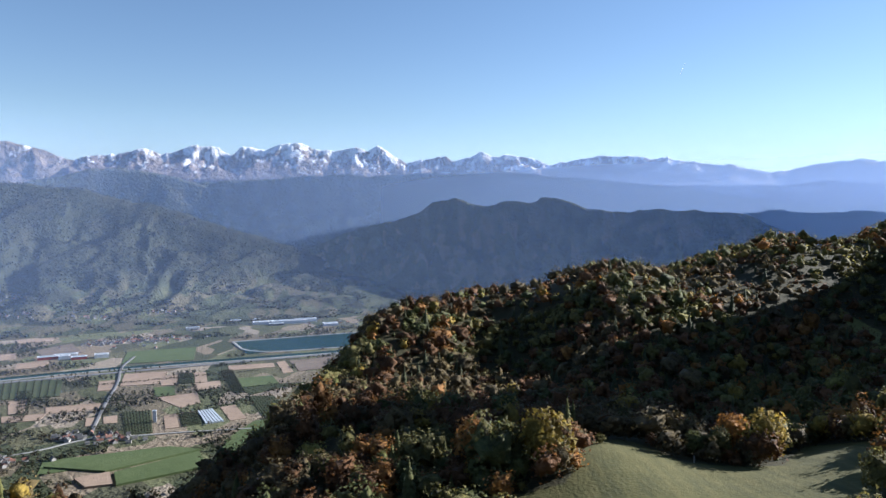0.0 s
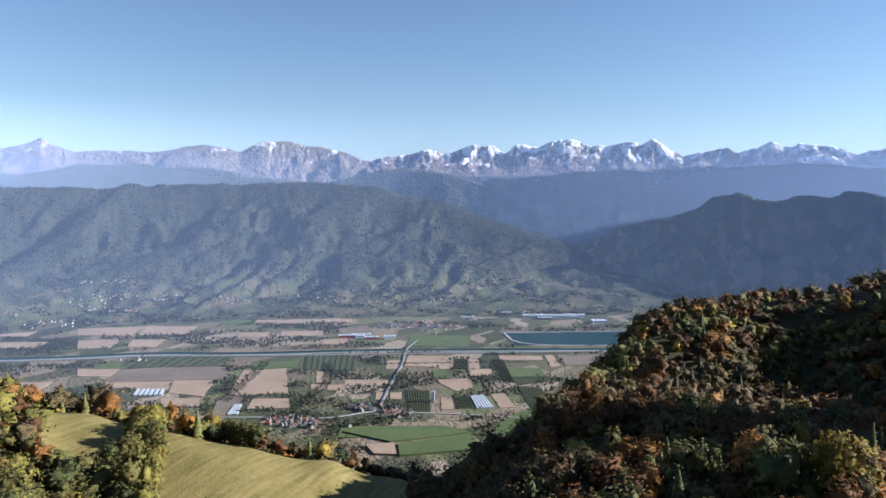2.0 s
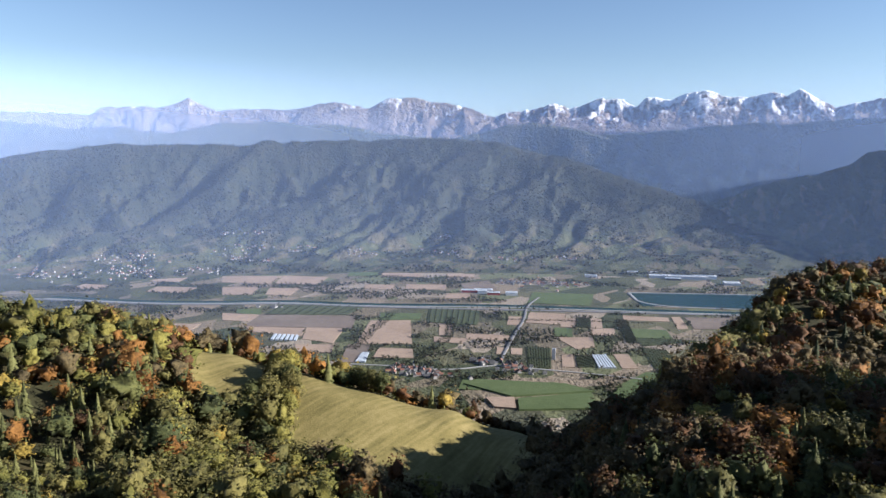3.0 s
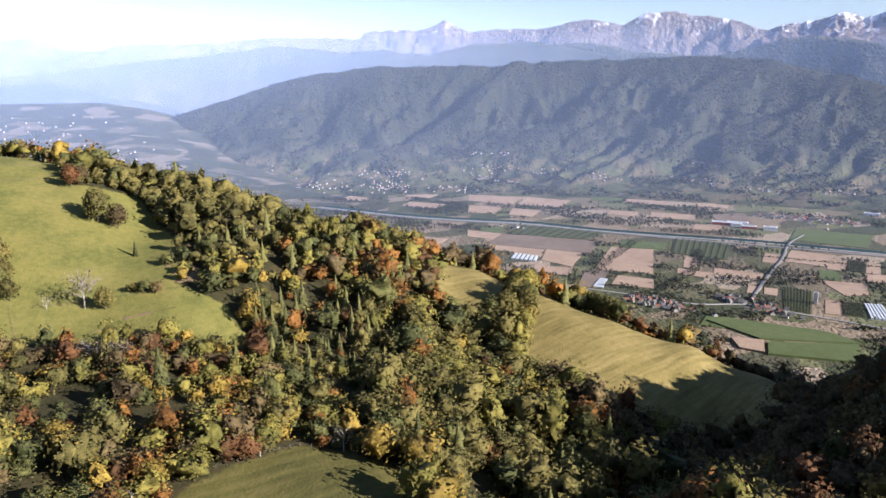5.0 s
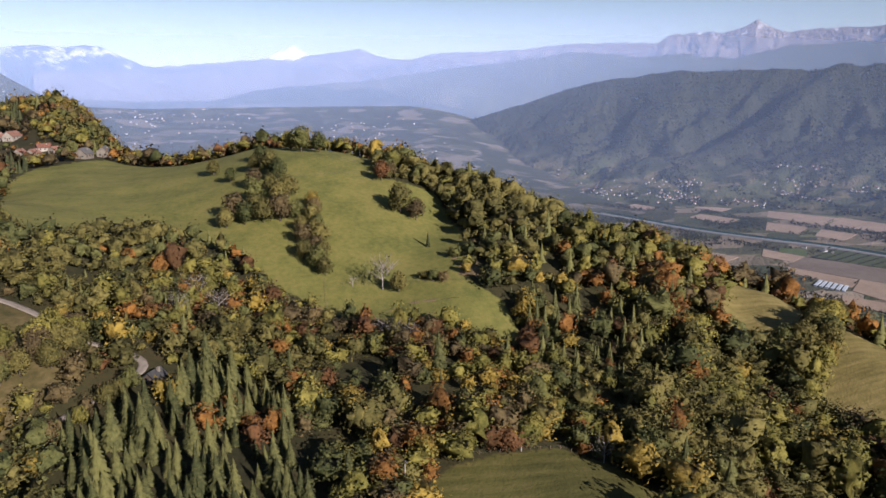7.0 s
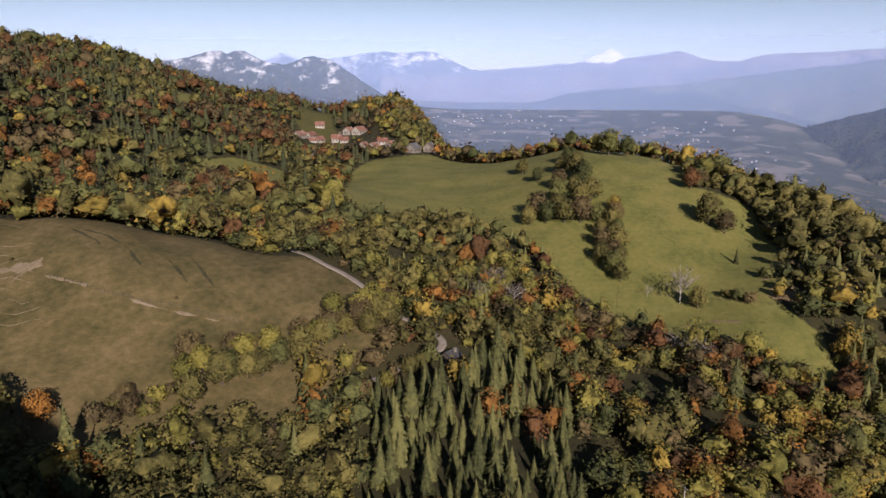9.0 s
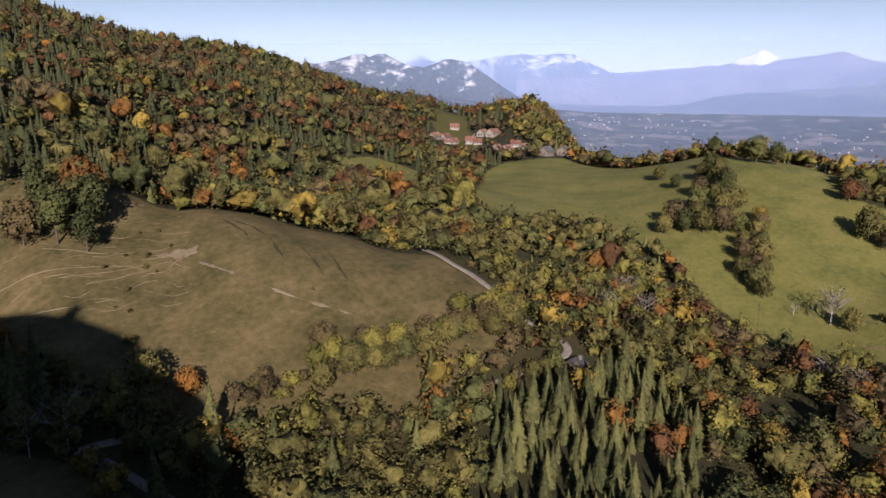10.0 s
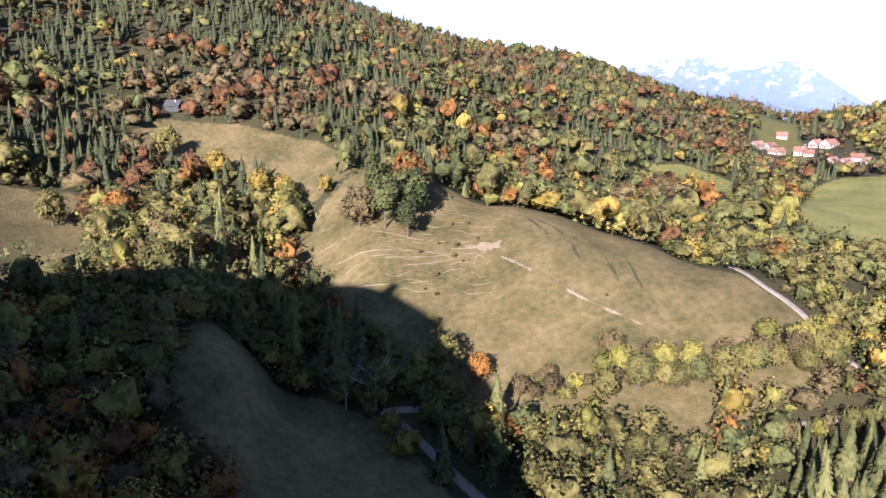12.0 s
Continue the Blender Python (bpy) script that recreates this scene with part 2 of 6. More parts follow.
def patchwork(name, base, cells, palette, amount=0.6, stretch=(1.0, 1.0), bump_size=9.0, low=None):
    """Woods and grass with a patchwork of plots in between."""
    m = material(name, base, size=9, second=130, bump=1.0, bump_size=bump_size, detail=4.0)
    nt = m.node_tree
    bsdf = nt.nodes["Principled BSDF"]
    src = bsdf.inputs["Base Color"].links[0].from_socket
    tc, mp, vor = nt.nodes.new("ShaderNodeTexCoord"), nt.nodes.new("ShaderNodeMapping"), nt.nodes.new("ShaderNodeTexVoronoi")
    mp.inputs["Scale"].default_value = (stretch[0] / cells, stretch[1] / cells, 0.4 / cells)
    mp.inputs["Rotation"].default_value = (0, 0, radians(28))
    nt.links.new(tc.outputs["Object"], mp.inputs["Vector"])
    nt.links.new(mp.outputs[0], vor.inputs["Vector"])
    vor.distance = "CHEBYCHEV"
    vor.inputs["Scale"].default_value = 1.0
    sep = nt.nodes.new("ShaderNodeSeparateColor")
    nt.links.new(vor.outputs["Color"], sep.inputs[0])
    ramp = nt.nodes.new("ShaderNodeValToRGB")
    ramp.color_ramp.interpolation = "CONSTANT"
    e = ramp.color_ramp.elements
    while len(e) < len(palette):
        e.new(0.5)
    for i, c in enumerate(palette):
        e[i].position, e[i].color = i / len(palette), (*c, 1)
    nt.links.new(sep.outputs[0], ramp.inputs["Fac"])
    mask = nt.nodes.new("ShaderNodeTexNoise")
    mask.inputs["Scale"].default_value, mask.inputs["Detail"].default_value = 1.0 / (cells * 2.4), 5
    nt.links.new(tc.outputs["Object"], mask.inputs["Vector"])
    cut = nt.nodes.new("ShaderNodeMapRange")
    cut.inputs["From Min"].default_value, cut.inputs["From Max"].default_value = 1 - amount, 1 - amount + 0.05
    nt.links.new(mask.outputs["Fac"], cut.inputs["Value"])
    fac = cut.outputs["Result"]
    if low is not None:
        spl, down, mul = (nt.nodes.new(k) for k in ("ShaderNodeSeparateXYZ", "ShaderNodeMapRange", "ShaderNodeMath"))
        nt.links.new(tc.outputs["Object"], spl.inputs[0])
        down.inputs["From Min"].default_value, down.inputs["From Max"].default_value = low[1], low[0]
        nt.links.new(spl.outputs["Z"], down.inputs["Value"])
        mul.operation = "MULTIPLY"
        nt.links.new(fac, mul.inputs[0])
        nt.links.new(down.outputs["Result"], mul.inputs[1])
        fac = mul.outputs[0]
    mix = nt.nodes.new("ShaderNodeMix")
    mix.data_type = "RGBA"
    nt.links.new(fac, mix.inputs["Factor"])
    nt.links.new(src, mix.inputs["A"])
    nt.links.new(ramp.outputs["Color"], mix.inputs["B"])
    nt.links.new(mix.outputs["Result"], bsdf.inputs["Base Color"])
    return m


PLOTS = [(0.066, 0.07, 0.031), (0.094, 0.09, 0.047), (0.187, 0.148, 0.101), (0.043, 0.051, 0.023), (0.133, 0.109, 0.07), (0.062, 0.062, 0.035), (0.25, 0.205, 0.15), (0.11, 0.115, 0.055)]
FARMLAND = patchwork("valley_land", [(0.023, 0.033, 0.016), (0.047, 0.053, 0.025), (0.078, 0.07, 0.039)], 95, PLOTS, 0.66, (1.0, 0.5))
NORTH_LAND = patchwork("north_plain_land", [(0.020, 0.026, 0.016), (0.036, 0.040, 0.024), (0.056, 0.053, 0.035)], 62, [(0.045, 0.050, 0.027), (0.095, 0.082, 0.056), (0.034, 0.040, 0.022), (0.14, 0.118, 0.09), (0.04, 0.044, 0.026), (0.06, 0.06, 0.036)], 0.55, (1.0, 0.45))
FAR_WOOD = patchwork("distant_woods", [(0.009, 0.013, 0.008), (0.021, 0.025, 0.013), (0.044, 0.040, 0.022)], 52, [(0.068, 0.072, 0.034), (0.092, 0.080, 0.046), (0.05, 0.057, 0.027), (0.08, 0.07, 0.04), (0.036, 0.043, 0.02)], 0.6, (1.0, 0.36), 11, low=(-435, -320))
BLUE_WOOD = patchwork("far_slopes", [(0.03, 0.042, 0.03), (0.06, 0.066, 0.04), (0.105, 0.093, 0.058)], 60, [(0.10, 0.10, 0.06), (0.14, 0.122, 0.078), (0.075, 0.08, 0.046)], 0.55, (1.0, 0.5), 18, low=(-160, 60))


def mesh_grid(name, X, Y, Z, closed=False):
    rows, cols = X.shape
    mesh = bpy.data.meshes.new(name)
    idx = np.arange(rows * cols).reshape(rows, cols)
    if closed:
        idx = np.concatenate([idx, idx[:, :1]], 1)
    quads = np.stack([idx[:-1, :-1], idx[:-1, 1:], idx[1:, 1:], idx[1:, :-1]], -1).reshape(-1, 4)
    mesh.vertices.add(rows * cols)
    mesh.vertices.foreach_set("co", np.stack([X, Y, Z], -1).astype(np.float32).ravel())
    fill_faces(mesh, quads)
    return mesh


def fill_faces(mesh, quads, smooth_faces=True):
    k = quads.shape[1]
    mesh.loops.add(quads.size)
    mesh.loops.foreach_set("vertex_index", quads.astype(np.int32).ravel())
    mesh.polygons.add(len(quads))
    mesh.polygons.foreach_set("loop_start", np.arange(len(quads), dtype=np.int32) * k)
    mesh.polygons.foreach_set("loop_total", np.full(len(quads), k, dtype=np.int32))
    mesh.polygons.foreach_set("use_smooth", np.full(len(quads), smooth_faces, dtype=bool))
    mesh.update(calc_edges=True)
    mesh.validate()


def inside(poly, x, y):
    """Which of the points x, y lie in the polygon."""
    out = np.zeros(np.shape(x), bool)
    px, py = np.array(poly, float).T
    for i in range(len(px)):
        x0, y0, x1, y1 = px[i - 1], py[i - 1], px[i], py[i]
        cross = ((y0 > y) != (y1 > y)) & (x < (x1 - x0) * (y - y0) / (y1 - y0 + 1e-12) + x0)
        out ^= cross
    return out


def edge_distance(poly, x, y):
    """Metres to the polygon's border, positive inside."""
    q = np.array(poly, float)
    best = np.full(np.shape(x), 1e9)
    for (x0, y0), (x1, y1) in zip(q, np.roll(q, -1, 0)):
        dx, dy = x1 - x0, y1 - y0
        t = np.clip(((x - x0) * dx + (y - y0) * dy) / (dx * dx + dy * dy), 0, 1)
        best = np.minimum(best, np.hypot(x - x0 - t * dx, y - y0 - t * dy))
    return np.where(inside(poly, x, y), best, -best)
# ---- the ground, one sheet to the horizon ----
PASTURE_PLOT = [(-321, -89), (-350, -113), (-506, -149), (-558, -145), (-616, -108), (-527, -34), (-500, 10), (-495, 24), (-490, 60), (-462, 80), (-402, 75), (-388, 104),
                (-332, 103), (-279, 86), (-259, 97), (-241, 97), (-234, 101), (-233, 85), (-243, 68), (-254, 49), (-273, 26), (-292, 9), (-319, -3), (-340, -24), (-356, -46), (-358, -66)]
KNOLL_MEADOW = [(-194, -254), (-208, -256), (-226, -225), (-236, -188), (-248, -163), (-250, -126), (-248, -94), (-237, -71), (-225, -54), (-209, -54), (-190, -87), (-165, -109),
                (-144, -124), (-134, -136), (-131, -146), (-136, -162), (-141, -186), (-146, -212), (-155, -240), (-172, -250)]
VERGE = [(-138, -136), (-166, -112), (-192, -90), (-226, -56), (-222, -46), (-200, -52), (-172, -64), (-150, -92), (-136, -120)]
UPPER_MEADOW = [(-150, -372), (-176, -381), (-198, -349), (-217, -302), (-213, -261), (-197, -258), (-173, -260), (-175, -299), (-147, -352)]
SIDE_MEADOW = [(-77, -321), (-101, -313), (-95, -272), (-77, -236), (-60, -224), (-32, -222), (-26, -299), (-49, -347)]
DARK_MEADOW = [(-80, -176), (-102, -178), (-112, -160), (-113, -138), (-113, -118), (-109, -102), (-80, -90), (-60, -110), (-66, -140), (-68, -159)]
VILLAGE_FIELD = [(-420, -236), (-472, -224), (-480, -202), (-456, -167), (-367, -144), (-397, -182), (-408, -217)]
HILL_CLEARING = [(-659, -368), (-700, -368), (-596, -320), (-561, -317)]
VILLAGE_GREEN = [(-854, -318), (-876, -280), (-800, -255), (-735, -230), (-680, -205), (-672, -225), (-715, -262), (-757, -285)]
BOTTOM_CLEARING = [(-145, 34), (-155, 45), (-159, 59), (-161, 77), (-154, 87), (-139, 94), (-132, 99), (-102, 72), (-105, 47), (-121, 30)]
HAY_PLOT = [(-307, 212), (-293, 217), (-276, 246), (-232, 252), (-198, 261), (-165, 279), (-139, 292), (-125, 302), (-108, 240), (-138, 212), (-152, 190), (-175, 193), (-204, 203),
            (-236, 201), (-244, 194), (-267, 205)]
FRONT_MEADOW = [(15, 165), (30, 164), (45, 205), (56, 208), (64, 184), (77, 184), (91, 182), (111, 212), (125, 194), (94, 145), (84, 124), (41, 113), (14, 129)]
SLOPE_CLEARING = [(257, 455), (268, 422), (238, 374), (247, 424)]
CREST_CLEARING = [(138, 525), (168, 554), (154, 521), (128, 483)]
TURF_PLOTS = [VILLAGE_GREEN, BOTTOM_CLEARING, FRONT_MEADOW]
GRASS_PLOTS = [PASTURE_PLOT, VILLAGE_FIELD, HILL_CLEARING, SLOPE_CLEARING, CREST_CLEARING]
HAY_PLOTS = [HAY_PLOT]
KNOLL_PLOTS = [UPPER_MEADOW, SIDE_MEADOW, KNOLL_MEADOW, VERGE, DARK_MEADOW]
OPEN_LAND = GRASS_PLOTS + TURF_PLOTS + HAY_PLOTS + KNOLL_PLOTS
bearings = np.concatenate([np.arange(-38, 172, 0.5), np.arange(172, 322, 2.5)])
radii = np.concatenate([[0.05, 6], np.geomspace(20, 100, 20), np.geomspace(102, 1500, 215), np.geomspace(1540, 4950, 50)])
BB, RR = np.meshgrid(bearings, radii)
GX, GY = polar(BB, RR)
GZ = height(GX, GY)
ground_mesh = mesh_grid("ground", GX, GY, GZ, closed=True)
for m in (LAND, FARMLAND, NORTH_LAND):
    ground_mesh.materials.append(m)
centres = np.empty(len(ground_mesh.polygons) * 3)
ground_mesh.polygons.foreach_get("center", centres)
centres = centres.reshape(-1, 3)
away, way_left = np.hypot(centres[:, 0], centres[:, 1]), np.degrees(np.arctan2(-centres[:, 0], centres[:, 1]))
slot = ((away > 900) & (centres[:, 2] < -250)).astype(np.int32)
slot[(away > 2600) & (way_left > 56) & (way_left < 112)] = 2
ground_mesh.polygons.foreach_set("material_index", slot)
for kind, plots in (("grass", GRASS_PLOTS), ("hay", HAY_PLOTS), ("knoll", KNOLL_PLOTS), ("turf", TURF_PLOTS)):
    inner = np.full(GX.shape, -9.0)
    for p in plots:
        inner = np.maximum(inner, edge_distance(p, GX, GY))
    layer = ground_mesh.attributes.new(kind, "FLOAT", "POINT")
    layer.data.foreach_set("value", smooth(-3.0, 3.0, inner).astype(np.float32).ravel())
ground = tagged(new("ground", ground_mesh), "rolling alpine hillside of grass and leaf litter above a valley", "ground", kind="structure")


# ---- far relief ----
def ridge(name, label, profile, r_foot, r_crest, z_foot, mats, gully=0.25, size=300, jag=0.0, jag_size=60, step=0.1, rows=36, seed=0, lean=0.5, stretch=3.0, calm=0.2, shape=1.0, octaves=3, benches=0.0, blur=3, foot=20, category="mountain"):
    """A mountain face under a skyline of (bearing, elevation): gullies are carved into it between spurs that run down from the crest."""
    p = np.array(sorted(profile), float)
    az = np.arange(p[0, 0], p[-1, 0], step)
    el = np.interp(az, p[:, 0], p[:, 1])
    el = np.convolve(np.pad(el, blur // 2, mode="edge"), np.ones(blur) / blur, "valid")
    el = el + jag * ridged(az * 60, az * 0 + seed * 7.7, jag_size, 4, seed) * 0.5
    s = np.concatenate([[-0.02], np.linspace(0, 1, rows), [1.06, 1.12]])
    AZ, SS = np.meshgrid(az, s)
    EL = np.broadcast_to(el, AZ.shape)
    r = r_foot + (r_crest - r_foot) * SS
    X, Y = polar(AZ, r)
    zc = r_crest * np.tan(np.radians(EL))
    up = np.clip(SS, 0, 1)
    z = z_foot + (zc - z_foot) * up ** shape
    along = np.radians(AZ) * r_crest
    down = (1 - up) * math.hypot(r_crest - r_foot, float(np.mean(zc)) - z_foot)
    drift = 0.4 * size * fbm(along, down, size * 1.5, 3, seed + 2)
    spur = ridged(along - lean * down + drift, down / stretch + drift * 0.5, size, octaves, seed)
    carve = np.clip(0.55 - 0.5 * spur + 0.22 * fbm(along, down, size * 0.3, 4, seed + 5), 0, 1.2)
    z = z - gully * (z - z_foot) * carve * smooth(0.0, calm, up) * (1 - 0.9 * smooth(0.8, 1.0, up))
    if benches:
        z = z + benches * np.sin(z / 17.0 + 2.0 * fbm(X, Y, 700, 2, seed + 8)) * smooth(0.2, 0.5, up) * (1 - smooth(0.6, 0.9, up))
    z = np.where(SS > 1, zc - (SS - 1) * 900 - 5, np.where(SS < 0, z_foot - foot, z))
    mesh = mesh_grid(name, X, Y, z)
    for m in mats:
        mesh.materials.append(m)
    return tagged(new(name, mesh), label, category, kind="structure")


def rock_snow(name, low, snow_z, spread_z, snow=0.8, patch_size=36, flat=1.0):
    m = material(name, low, size=40, second=260, bump=1.0, bump_size=22, spread=0.9)
    nt = m.node_tree
    bsdf = nt.nodes["Principled BSDF"]
    src = bsdf.inputs["Base Color"].links[0].from_socket
    geo = nt.nodes.new("ShaderNodeNewGeometry")
    sep = nt.nodes.new("ShaderNodeSeparateXYZ")
    nt.links.new(geo.outputs["Position"], sep.inputs[0])
    patch = nt.nodes.new("ShaderNodeTexNoise")
    patch.inputs["Scale"].default_value, patch.inputs["Detail"].default_value, patch.inputs["Roughness"].default_value = 1 / patch_size, 7, 0.62
    tilt = nt.nodes.new("ShaderNodeMapping")
    tilt.inputs["Scale"].default_value = (1, 1, flat)
    nt.links.new(geo.outputs["Position"], tilt.inputs["Vector"])
    nt.links.new(tilt.outputs[0], patch.inputs["Vector"])
    up = nt.nodes.new("ShaderNodeMapRange")
    up.inputs["From Min"].default_value, up.inputs["From Max"].default_value = snow_z - spread_z, snow_z + spread_z
    nt.links.new(sep.outputs["Z"], up.inputs["Value"])
    add = nt.nodes.new("ShaderNodeMath")
    nt.links.new(patch.outputs["Fac"], add.inputs[0])
    nt.links.new(up.outputs["Result"], add.inputs[1])
    cut = nt.nodes.new("ShaderNodeMapRange")
    cut.inputs["From Min"].default_value, cut.inputs["From Max"].default_value = 0.98, 1.12
    nt.links.new(add.outputs[0], cut.inputs["Value"])
    mix = nt.nodes.new("ShaderNodeMix")
    mix.data_type = "RGBA"
    nt.links.new(cut.outputs["Result"], mix.inputs["Factor"])
    nt.links.new(src, mix.inputs["A"])
    mix.inputs["B"].default_value = (snow, snow, snow * 1.02, 1)
    nt.links.new(mix.outputs["Result"], bsdf.inputs["Base Color"])
    return m


SNOW_ROCK = rock_snow("snowy_rock", [(0.085, 0.066, 0.056), (0.165, 0.13, 0.112), (0.26, 0.215, 0.19)], 300, 420, 0.8, 55, 0.55)
BARE_ROCK = rock_snow("bare_rock", [(0.075, 0.06, 0.05), (0.14, 0.112, 0.096), (0.22, 0.185, 0.16)], 375, 420, 0.7, 60, 0.6)
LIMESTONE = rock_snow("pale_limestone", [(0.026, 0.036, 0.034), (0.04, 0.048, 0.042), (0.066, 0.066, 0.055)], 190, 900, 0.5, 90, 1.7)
ICE = rock_snow("ice_cap", [(0.3, 0.28, 0.27), (0.45, 0.43, 0.42)], 60, 90, 0.6)

LONG_HILL = [(1, -7.5), (3.8, -5.6), (6.6, -4.6), (9.0, -4.2), (11.6, -3.3), (14.7, -2.2), (18.8, -1.0), (22.4, 0.2), (26.1, 1.08), (30.6, 1.41), (33.4, 1.52), (39.6, 1.45), (43.8, 1.2), (46.7, 1.14), (49.5, 1.1),
             (51.8, 0.8), (54.7, 0.7), (56.8, 0.85), (58.5, 0.62), (60.3, 0.4), (64.8, -0.46), (68.3, -1.74), (71.4, -2.6), (76, -4.2), (82, -6)]
CONE_HILLS = [(-32, -3.6), (-30, -2.92), (-27.1, -1.8), (-25.4, -0.94), (-23.7, -0.3), (-22.1, 0.19), (-19.7, 0.34), (-17.6, 0.23), (-15.5, 0.21), (-13.4, 0.01), (-11.6, 0.09), (-10.3, 0.61), (-9.1, 1.1), (-8.0, 0.96), (-6.7, 0.81),
              (-4.8, 0.93), (-3.5, 0.46), (-2.1, 0.81), (-0.9, 1.16), (0.4, 0.78), (2.0, -0.15), (4.8, -1.23), (8.4, -2.17), (11.1, -3.31), (13.7, -4.64)]
BLUE_PLATEAU = [(34, 0.2), (25.5, 1.16), (20.4, 1.69), (13.7, 2.27), (7.5, 2.7), (1.1, 3.0), (-5.3, 3.1), (-11.6, 2.55), (-18.4, 1.9), (-26.3, 0.6), (-36, 0.6)]
SNOW_EAST = [(-36, 3.5), (-32, 3.5), (-30.8, 3.8), (-29.7, 3.63), (-28.0, 3.39), (-25.3, 2.91), (-23.5, 3.14), (-22.4, 3.45), (-20.8, 3.51), (-18.8, 3.75), (-17.5, 4.1), (-16.3, 3.9), (-15.8, 4.16), (-12.4, 4.28), (-11.5, 4.02), (-9.8, 3.8),
             (-8.4, 3.57), (-7.1, 4.11), (-5.2, 4.33), (-3.9, 4.19), (-3.1, 4.6), (-2.1, 4.09), (-0.7, 3.76), (-0.2, 4.25), (1.8, 3.91), (3.0, 3.58), (4.3, 4.24), (5.3, 5.0), (6.2, 4.52), (7.1, 4.82), (8.8, 4.51), (10.2, 4.57), (11.5, 5.05),
             (12.8, 4.85), (14.1, 4.46), (15.8, 4.76), (16.7, 4.07), (17.7, 4.5), (19.3, 4.62), (20.4, 4.16), (21.6, 3.86), (22.9, 4.18), (24.5, 3.79), (26.0, 3.6), (28.0, 3.2)]
SNOW_NORTH = [(27, 3.0), (28.0, 3.26), (29.3, 3.77), (30.6, 4.09), (31.7, 4.5), (32.8, 4.34), (34.0, 4.73), (35.1, 4.53), (36.1, 4.58), (36.9, 4.21), (37.7, 3.73), (40.3, 4.3), (43.4, 3.65), (47.6, 3.63), (49.3, 3.45), (51.3, 4.25), (52.4, 3.77),
              (53.7, 3.48), (55.9, 3.57), (57.4, 3.37), (58.1, 2.86), (60.7, 2.95), (62.5, 2.94), (66.4, 2.72), (68.1, 2.5), (71.9, 2.35), (75.1, 2.23), (77.1, 1.73), (79.0, 1.95), (81.0, 2.6), (82.4, 2.32), (85.5, 1.98), (88.2, 1.81), (91.7, 1.5), (96.8, 1.2), (104, 1.0)]
NORTH_BLUE = [(17.5, 1.2), (20.5, 2.2), (24.3, 2.9), (26.5, 2.75), (28.6, 2.0), (31.3, 1.45), (33.8, 1.65), (36.3, 1.95), (38.5, 2.4), (40.8, 2.6), (43.2, 2.5), (44.9, 2.8), (47, 2.7), (49.2, 2.45), (52.7, 1.7), (56, 2.2), (59.2, 1.9), (61.7, 2.2), (64.2, 2.4), (66.7, 1.95),
              (69.6, 1.55), (72, 1.3), (75.5, 0.9), (80, 0.3), (86, -0.3), (92, -1.2), (97, -2.4), (101, -3.2)]
WHITE_MOUNT = [(84.6, 1.9), (85.4, 2.45), (86.1, 2.83), (86.9, 2.4), (87.4, 2.2), (88.2, 1.9), (89, 1.6)]
LAKE_MOUNT = [(92.5, -1.6), (94.3, -0.6), (95.4, 0.26), (96.6, 1.21), (97.7, 1.69), (98.8, 2.25), (99.6, 2.59), (100.6, 2.67), (101.9, 2.55), (103.4, 2.67), (104.5, 2.54), (106.3, 2.41), (107.7, 2.15), (109.9, 1.88), (111.0, 2.34), (111.6, 2.47), (113.4, 1.61), (118, 1.5)]
LIME_MOUNT = [(100, -2.8), (101.4, -2.16), (103.4, -0.84), (104.6, -0.09), (105.9, 0.77), (107.2, 1.64), (108.1, 2.15), (109.0, 2.36), (109.6, 2.27), (110.5, 1.88), (111.4, 1.62), (112.5, 1.82), (113.3, 2.11), (114.2, 2.65), (114.9, 2.69), (115.5, 2.39), (116.0, 2.68), (117.2, 2.41), (118.2, 2.11), (120.1, 1.88), (126, 1.5)]
LOW_HILL = [(71, -3.2), (75.2, -2.0), (77.5, -1.12), (79.3, -0.46), (80.6, -0.32), (82.4, -0.54), (83.8, -0.23), (86.5, -0.22), (89.1, -0.51), (91.8, -1.28), (95, -2.4)]
long_hill = ridge("long_hill", "long wooded hill across the valley in autumn haze", LONG_HILL, 2850, 4250, -508, [FAR_WOOD], gully=0.55, size=360, jag=0.03, seed=1, shape=2.0, lean=0.8, stretch=3.2, rows=96, step=0.11, calm=0.3, benches=2.0, blur=7, category="hill")
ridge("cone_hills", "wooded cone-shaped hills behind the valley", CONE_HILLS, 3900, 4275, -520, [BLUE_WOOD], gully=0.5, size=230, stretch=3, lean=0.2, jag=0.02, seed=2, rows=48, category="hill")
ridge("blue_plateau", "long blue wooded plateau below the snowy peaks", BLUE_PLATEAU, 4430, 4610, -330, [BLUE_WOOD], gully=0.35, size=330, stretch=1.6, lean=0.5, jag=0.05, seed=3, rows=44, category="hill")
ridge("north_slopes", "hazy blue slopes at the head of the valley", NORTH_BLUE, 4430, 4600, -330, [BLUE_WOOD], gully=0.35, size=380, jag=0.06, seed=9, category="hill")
ridge("snowy_range", "jagged alpine range dusted with fresh snow", SNOW_EAST, 4640, 4885, 165, [SNOW_ROCK], gully=0.55, size=190, jag=0.15, jag_size=45, seed=4, stretch=1.7, lean=0.15, rows=44, step=0.08, calm=0.1, octaves=4, foot=520)
ridge("rocky_range", "rocky alpine range with patches of snow", SNOW_NORTH, 4640, 4885, 60, [BARE_ROCK], gully=0.5, size=250, jag=0.1, jag_size=60, seed=6, stretch=1.7, lean=0.3, rows=44, step=0.09, calm=0.1, octaves=4, foot=420)
